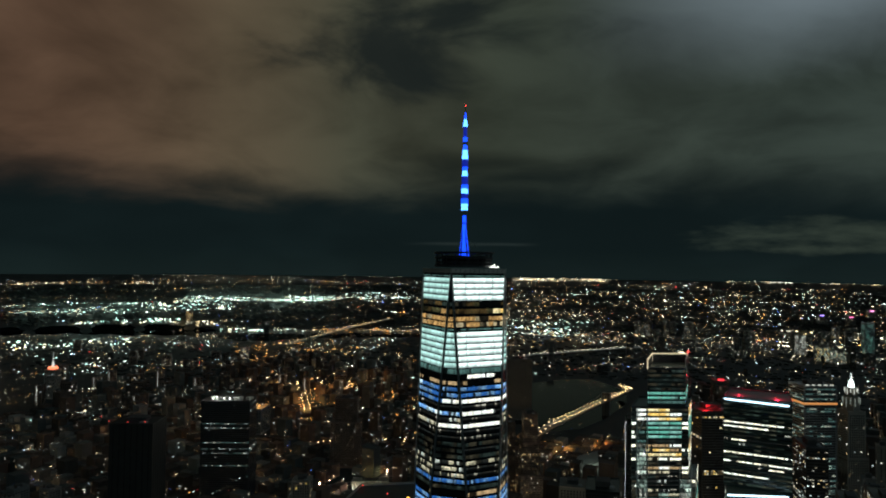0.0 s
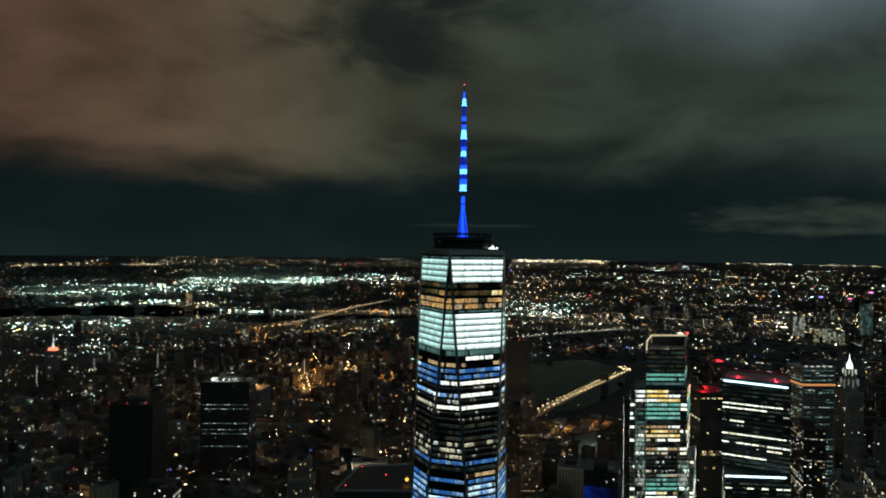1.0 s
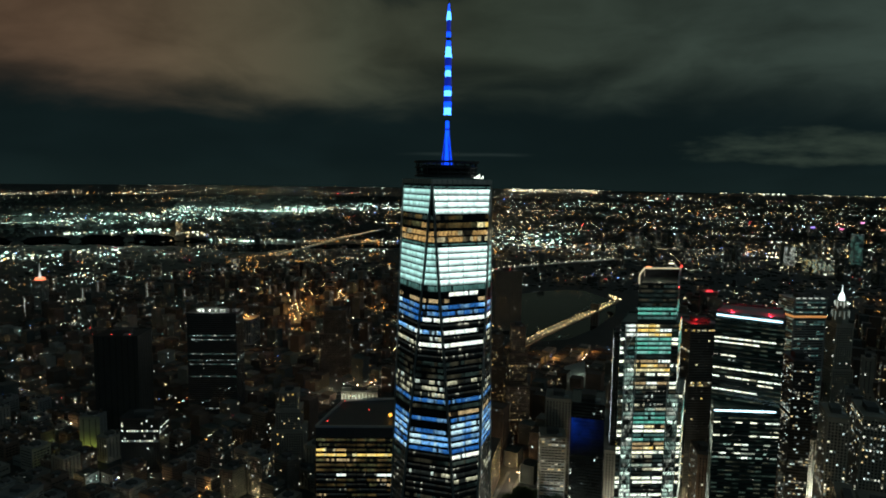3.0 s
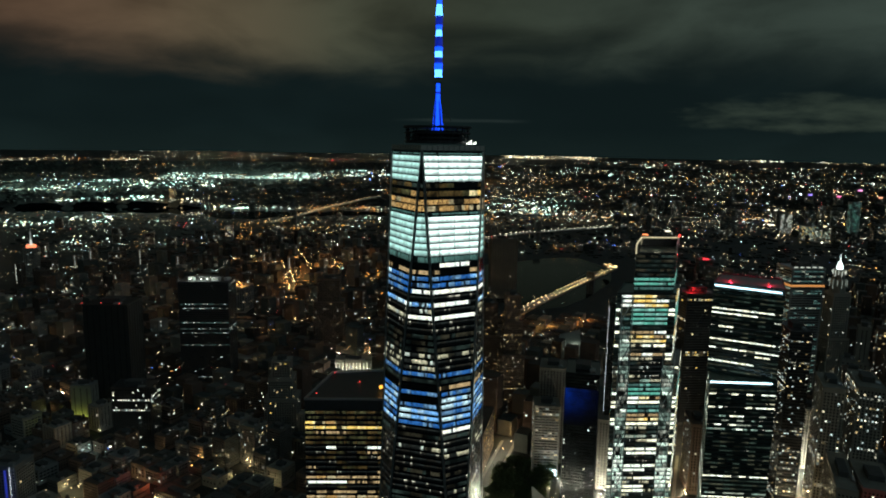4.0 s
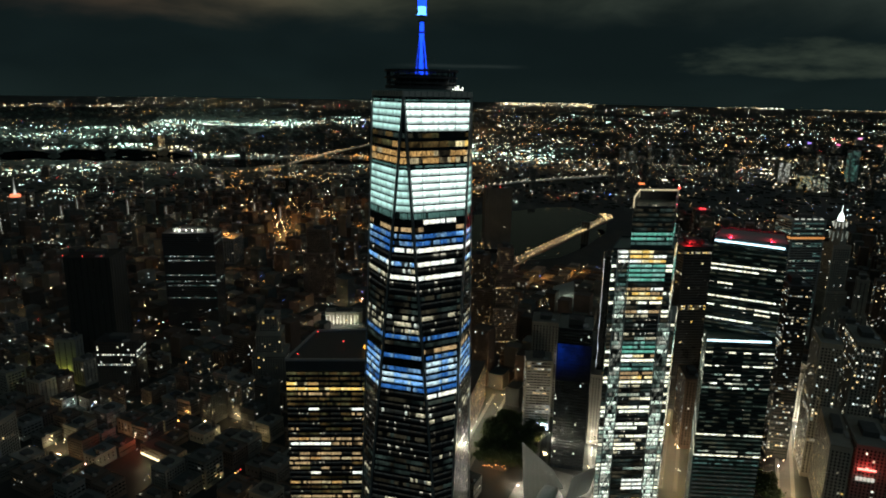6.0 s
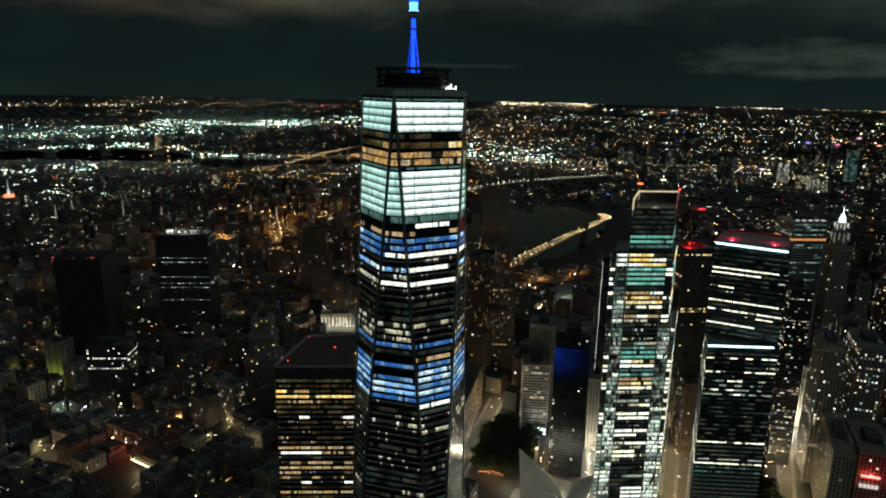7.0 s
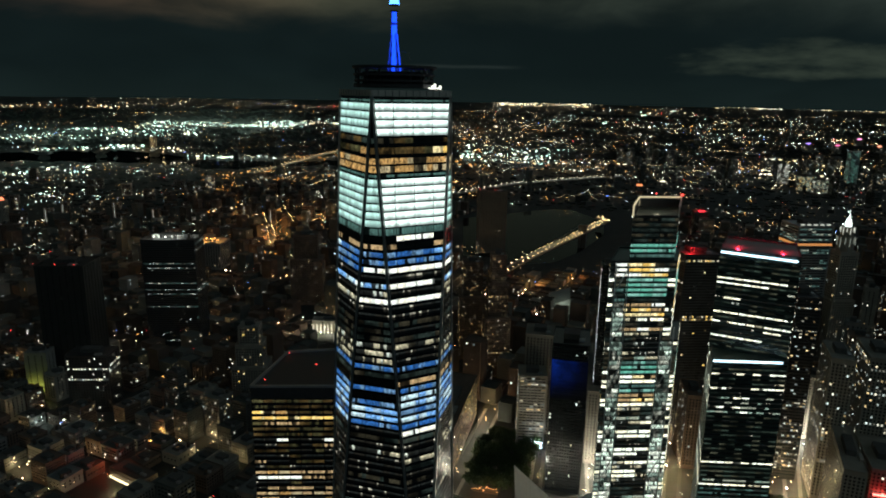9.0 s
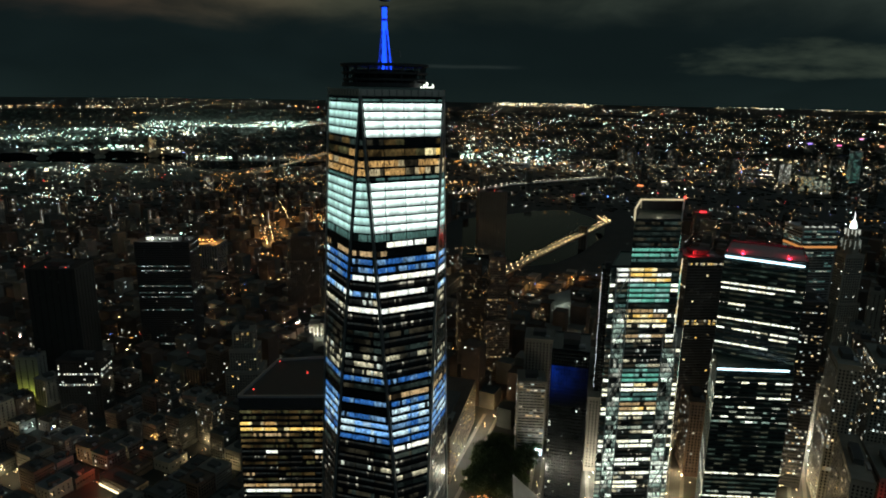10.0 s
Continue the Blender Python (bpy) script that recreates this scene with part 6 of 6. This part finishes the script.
# --- towers of the far downtowns, each by itself
def far_tower(b, dip, w, h, label, share, tones, wall=M_DARKSTONE):
    x, y, _ = land(b, dip)
    return building(x, y, w, w * 0.8, h, city_rng.uniform(0, 40), wall, share, city_rng, label, "far_tower", "tower", pitch=5.5, bay=7, wide=4.5, tall=3.2, tank=False, singles=24, tones=tones)


far_tower(-15.4, 6.3, 44, 165, "far tower with pale teal floors", 0.4, (W_GREEN, W_DIMTEAL), M_STEEL)
far_tower(-11.0, 6.5, 40, 95, "far pale tower with bright upright strips", 0.55, (W_OFFICE, W_WHITE), M_STONE)
far_tower(-12.6, 6.9, 60, 70, "far block with greenish yellow floors", 0.6, (W_PALE, W_YELLOW))
far_tower(-13.6, 7.0, 60, 62, "far block with yellow floors and lit roof", 0.5, (W_PALE, W_LAMPLIT))
far_tower(39.4, 4.75, 32, 62, "far golden-lit tower at the river bend", 0.5, (W_AMBERROOM, W_YELLOW), M_BRICK)
far_tower(33.2, 5.9, 30, 70, "far chimney tower beside the water", 0.05, (W_LAMPLIT, W_OFFICE))
far_tower(35.2, 8.3, 34, 62, "housing tower with bright stair windows", 0.6, (W_LAMPLIT, W_OFFICE), M_BRICK)
far_tower(31.0, 8.0, 30, 50, "housing block with bright windows", 0.35, (W_OFFICE, W_LAMPLIT), M_BRICK)
for k in range(34):
    far_tower(city_rng.uniform(-20, 3), city_rng.uniform(5.0, 7.6), city_rng.uniform(26, 46), city_rng.uniform(40, 110), "dark far downtown tower with scattered lit floors", city_rng.choice((0.04, 0.1, 0.2)), (W_OFFICE, W_LAMPLIT))
for k in range(30):
    far_tower(city_rng.uniform(20, 52), city_rng.uniform(6.6, 11.0), city_rng.uniform(24, 40), city_rng.uniform(30, 60), "dark far housing tower with scattered lit windows", city_rng.choice((0.03, 0.08, 0.15)), (W_LAMPLIT, W_OFFICE), M_BRICK)

G_EDGE = glow("edge_lamp", (0.9, 0.95, 1.0), 2.6)
G_ORANGEBAND = glow("orange_storey", (1.0, 0.38, 0.10), 0.5)
# point lamps added at street level to wash the walls beside them
for k in range(6):
    glare("shop_light", (107 - k * 3.6, 312 + k * 42, 7), 26000, (1, 0.86, 0.64), 0.5)
for k in range(5):
    glare("shop_light", (189 + k * 3.2, 312 + k * 42, 7), 11000, (1, 0.70, 0.38), 0.5)
for k in range(5):
    glare("shop_light", (303 + k * 8, 285 + k * 50, 7), 11000, (1, 0.70, 0.36), 0.5)
glare("square_light", (340, 494, 12), 90000, (1, 0.92, 0.75), 0.6)
for k in range(4):
    glare("shop_light", (-36 + k * 1.5, 262 + k * 55, 7), 4200, (1, 0.80, 0.50), 0.5)
for x, y, energy in ((-88, 539, 5000), (-118, 770, 14000), (-36, 448, 4500), (-32, 477, 4000), (-206, 1069, 40000), (15, 262, 2500)):
    glare("warm_shop_light", (x, y, 9), energy, (1, 0.56, 0.22), 0.6)
glare("shop_light", (38, 376, 12), 26000, (0.7, 0.82, 1.0), 1.0)
TONES = {"w": (1.0, 0.74, 0.40), "o": (1.0, 0.50, 0.17), "y": (1.0, 0.82, 0.42), "c": (0.86, 1.0, 0.92)}
H_CORNER = {k: glow("corner_lamp", c, 9.0) for k, c in TONES.items()}
for x, y, k, strength in CORNERS:
    glare("street_pool", (x, y, 6.5), 1100 * strength, TONES[k], 0.8)
    heads = [(x + city_rng.uniform(-8, 8), y + city_rng.uniform(-5, 5), 6 + city_rng.uniform(0, 6)) for n in range(1 + int(strength))] + [(x, y, 9.2)]
    lamp_heads("corner_lamp_head", "bright lamps at a street corner between roofs", heads, H_CORNER[k], 0.28 + 0.16 * strength)
glare("plaza_flood", (58, 268, 14), 6000, (1.0, 0.92, 0.78), 2.0)
glare("plaza_flood", (104, 268, 12), 6000, (1.0, 0.92, 0.78), 2.0)

# tower edge with a dotted line of white lamps
t = tower(103, 400, 13, 20, 232, 6, M_GLASS, 0.01, "slim dark tower with a dotted line of lamps", tank=False, bay=3, wide=2)
for k in range(52):
    bm = bmesh.new()
    bmesh.ops.create_icosphere(bm, subdivisions=1, radius=0.34, matrix=pose(97.5, 389.0, 228 - k * 2.6))
    part("edge_lamp", bm, G_EDGE, t, "small white edge lamp")
# bank tower: one orange storey and a pale top
crown = turned(356, 655, 50.6, 40.6, 20)
bm = bmesh.new()
ring(bm, crown, 0.4, 221.5, 224.5)
part("lit_storey", bm, G_ORANGEBAND, bank, "storey lit orange from end to end")
for k in range(5):
    bm = bmesh.new()
    q = along(crown[0], crown[1], 0.12 + 0.18 * k)
    box(bm, q[0] - 2.2, q[0] + 2.2, q[1] + 1.0, q[1] + 3.0, 249, 250.6)
    part("roof_plant_light", bm, G_PIER, bank, "pale roof plant light")
# low hall with a lit slanted roof beside the bridge ramp
t = thing("hall", (0, 0, 0), "low hall with a pale lit slanted roof", "hall")
bm = bmesh.new()
lo = [bm.verts.new(v) for v in ((-14, 885, 0), (26, 897, 0), (22, 925, 0), (-18, 913, 0))]
hi = [bm.verts.new(v) for v in ((-14, 885, 16), (26, 897, 30), (22, 925, 46), (-18, 913, 34))]
bm.faces.new(hi)
for i in range(4):
    bm.faces.new((lo[i], lo[(i + 1) % 4], hi[(i + 1) % 4], hi[i]))
part("wall", bm, M_CONCRETE, t)
glare("hall_flood", (14, 880, 24), 6000, (0.9, 1.0, 0.8), 2.0)
glare("ramp_light", (-60, 1040, 20), 26000, (1.0, 0.45, 0.12), 3.0)
glare("ramp_light", (20, 1120, 14), 20000, (1.0, 0.40, 0.10), 3.0)
# corner building with a blue light strip and white dotted edges
t = tower(-545, 125, 36, 30, 52, 12, M_CONCRETE, 0.03, "building with a blue light strip and dotted edges", tank=False)
for k in range(14):
    bm = bmesh.new()
    box(bm, -533, -530, 107.0, 107.6, 6 + k * 3.2, 8.4 + k * 3.2)
    part("blue_strip", bm, G_BLUEDIM, t, "blue light strip")
for k in range(18):
    for x, y in ((-560, 104.0), (-527, 109.4)):
        bm = bmesh.new()
        bmesh.ops.create_icosphere(bm, subdivisions=1, radius=0.42, matrix=pose(x, y, 4 + k * 2.8 + (k % 3) * 0.4))
        part("edge_lamp", bm, G_EDGE, t, "small white edge lamp")
glare("shop_front_glow", (-372, 160, 5), 3000, (1.0, 0.76, 0.42), 1.0)
glare("red_awning_light", (-404, 186, 16), 5000, (1.0, 0.12, 0.04), 1.0)

# market hall with a bright shop front and a red awning
t = tower(-368, 185, 54, 20, 13, -14, M_BRICK, 0.0, "low market hall with a bright shop front", tank=False)
G_SHOP = glow("shop_front_light", (1.0, 0.80, 0.46), 2.2)
for k in range(9):
    bm = bmesh.new()
    a, b = along((-395.5, 179.5), (-346, 167.2), (k + 0.08) / 9), along((-395.5, 179.5), (-346, 167.2), (k + 0.9) / 9)
    bar(bm, (*a, 4.2), (*b, 4.2), 0.5, 2.2)
    part("shop_front", bm, G_SHOP, t, "bright shop window")
# block under orange roof floodlights
t = tower(-838, 965, 104, 60, 62, 12, M_CONCRETE, 0.03, "wide block under orange roof floodlights", tank=False, bay=6, wide=3, tones=AMBERS, singles=20)
G_SODIUM = glow("sodium_floodlight", (1.0, 0.42, 0.10), 6.0)
for k in range(12):
    lamp_ball(t, (-878 + k * 7.5 + city_rng.uniform(-2, 2), 938 + k * 1.6 + city_rng.uniform(-4, 18), 66 + city_rng.uniform(0, 6)), city_rng.uniform(0.8, 1.8), G_SODIUM, "roof_floodlight", "orange roof floodlight")
for k in range(4):
    glare("orange_roof_flood", (-872 + k * 24, 944 + k * 5, 74), 30000, (1.0, 0.40, 0.10), 1.0)
for x, y, e in ((-824, 1245, 9), (-838, 1300, 6), (-590, 1040, 7), (-829, 1346, 6), (-700, 1420, 7), (-870, 1500, 6), (-760, 1560, 7), (-660, 1640, 6), (-1100, 1500, 5), (-960, 1180, 4)):
    glare("avenue_glow", (x, y, 11), e * 6000, (1.0, 0.48, 0.14), 1.5)
slab_roof = [(-604, 532, 13, 9, 5), (-586, 541, 16, 8, 4), (-566, 545, 12, 10, 5), (-549, 553, 9, 9, 4)]
for x, y, w, d, h in slab_roof:
    t = thing("roof_plant", (x, y, 178), "white floodlit plant housing on a dark roof", "roof plant")
    bm = bmesh.new()
    box(bm, -w / 2, w / 2, -d / 2, d / 2, 0, h)
    bmesh.ops.bevel(bm, geom=bm.edges[:], offset=0.3, segments=1)
    part("housing", bm, M_WHITESTEEL, t)
    for k in range(3):
        bm = bmesh.new()
        box(bm, -w * 0.3, w * 0.3, -d / 2 - 0.15, -d / 2 + 0.1, 0.8 + k * 1.1, 1.3 + k * 1.1)
        part("louvre", bm, M_DARKSTEEL, t)

# housing towers with a lit stair from foot to roof
G_STAIR = glow("stair_light", (0.95, 0.92, 0.78), 0.55)
for b, dip in [(46.6, 10.3), (43.5, 10.0), (49.3, 11.1), (50.5, 11.0), (45.5, 9.9), (42.0, 10.4), (32.3, 11.1), (43.9, 12.3), (39.2, 11.2), (30.2, 11.2)]:
    high = city_rng.uniform(46, 66)
    x, y, _ = land(b, dip)
    t = building(x, y, 22, 18, high, 14, M_BRICK, 0.06, city_rng, "dark housing tower with one lit stair strip", "far_tower", "tower", pitch=4.5, bay=5, wide=2.4, tall=2.2, tank=False, singles=12)
    face = turned(x, y, 22.4, 18.4, 14)
    q = along(face[0], face[1], 0.3)
    bm = bmesh.new()
    bar(bm, (*q, high * 0.25), (*q, high - 2), 1.1, 0.5)
    part("stair_strip", bm, G_STAIR, t, "tall lit stair window")
# tower with a spire above a glowing orange-red storey; floodlight is painted as emission, dimmer upwards
x, y, _ = land(49.61, 10.35)
t = building(x, y, 34, 30, 88, 14, M_STONE, 0.04, city_rng, "far tower with a glowing spire over a red storey", "far_tower", "tower", pitch=4.5, bay=5, wide=2.4, tall=2.2, tank=False, head=False)
for r0, r1, za, zb, mat, name in ((14, 13, 89, 96, glow("red_storey_light", (1.0, 0.22, 0.10), 1.6), "lit_storey"), (4.5, 2.6, 96, 112, glow("spire_glow", (0.95, 0.95, 0.88), 0.55), "spire"), (2.6, 0.4, 112, 142, glow("dim_spire_glow", (0.9, 0.92, 0.85), 0.16), "spire")):
    bm = bmesh.new()
    rod(bm, (x, y, za), (x, y, zb), r0, r1, 8)
    part(name, bm, mat, t)
# coloured signs on the roofs of the far downtown
for b, dip, high, tone in ((-14.3, 3.63, 60, (1.0, 0.12, 0.40)), (-15.6, 3.14, 50, (1.0, 0.25, 0.65)), (-12.4, 3.6, 60, (0.35, 0.2, 1.0)), (-16.9, 3.55, 50, (1.0, 0.35, 0.2)), (-0.8, 6.6, 40, (0.35, 0.55, 1.0)), (-2.3, 6.9, 30, (1.0, 0.85, 0.6)), (-0.5, 7.3, 30, (1.0, 0.25, 0.08))):
    x, y, z = land(b, dip, high)
    g0 = rise(x, y)
    t = building(x, y + 14, 46, 24, z - g0 - 5, 6, M_DARKSTONE, 0.10, city_rng, "far block under a coloured roof sign", "far_tower", "tower", pitch=5.5, bay=7, wide=4.0, tall=3.0, tank=False)
    bm = bmesh.new()
    box(bm, x - 12, x + 12, y + 1.0, y + 2.2, z - 4, z + 2)
    part("roof_sign", bm, glow("coloured_sign", tone, 1.8), t, "glowing roof sign")

# lamps of a small market under the churchyard trees
t = thing("market_stall", (-2, 282, 0), "row of small market stalls under orange lamps", "stall")
bm = bmesh.new()
box(bm, -14, 14, -2, 2, 0, 2.6)
bmesh.ops.bevel(bm, geom=bm.edges[:], offset=0.2, segments=1)
part("booth", bm, M_BARK, t, "dark wooden booths")
G_MARKET = glow("market_lamp", (1.0, 0.40, 0.12), 5.0)
for k in range(14):
    bm = bmesh.new()
    bmesh.ops.create_icosphere(bm, subdivisions=1, radius=city_rng.uniform(0.25, 0.5), matrix=pose(-13 + k * 2.0, city_rng.uniform(-5, 3), city_rng.uniform(3.0, 5.0)))
    part("market_lamp", bm, G_MARKET, t, "small orange lamp")
glare("market_light", (-2, 277, 6), 1800, (1.0, 0.45, 0.16), 1.0)
# brilliant shop sign at the foot of the pale building
t = thing("shop_sign", (38, 379, 0), "glowing pale blue shop sign above a pavement", "sign")
bm = bmesh.new()
box(bm, -7, 7, -0.4, 0.4, 5, 13)
bmesh.ops.bevel(bm, geom=bm.edges[:], offset=0.15, segments=1)
part("panel", bm, glow("pale_blue_sign", (0.62, 0.78, 1.0), 2.2), t)
for x in (-6, 0, 6):
    bm = bmesh.new()
    box(bm, x - 0.3, x + 0.3, -0.3, 0.3, 0, 5)
    part("post", bm, M_DARKSTEEL, t)

# brilliant lamps where the avenues between the towers meet
for x, y, k, strength in [(302, 396, "w", 1.0), (316, 392, "w", 1.2), (341, 444, "c", 1.4), (346, 478, "c", 0.8), (231, 609, "w", 0.8), (221, 569, "w", 1.0), (101, 303, "w", 1.0), (104, 351, "c", 1.2), (99, 389, "w", 0.8), (-37, 301, "w", 1.0), (-24, 293, "w", 0.8), (-33, 419, "w", 0.8), (-30, 453, "w", 0.8), (48, 317, "w", 0.8), (196, 381, "w", 0.8), (200, 333, "c", 0.8)]:
    heads = [(x + city_rng.uniform(-3, 3), y + city_rng.uniform(-6, 6), 8.5 + city_rng.uniform(0, 1)) for n in range(1 + int(strength * 1.5))]
    lamp_heads("avenue_lamp_head", "bright lamps at an avenue crossing between towers", heads, H_CORNER[k], 0.45 + 0.2 * strength)
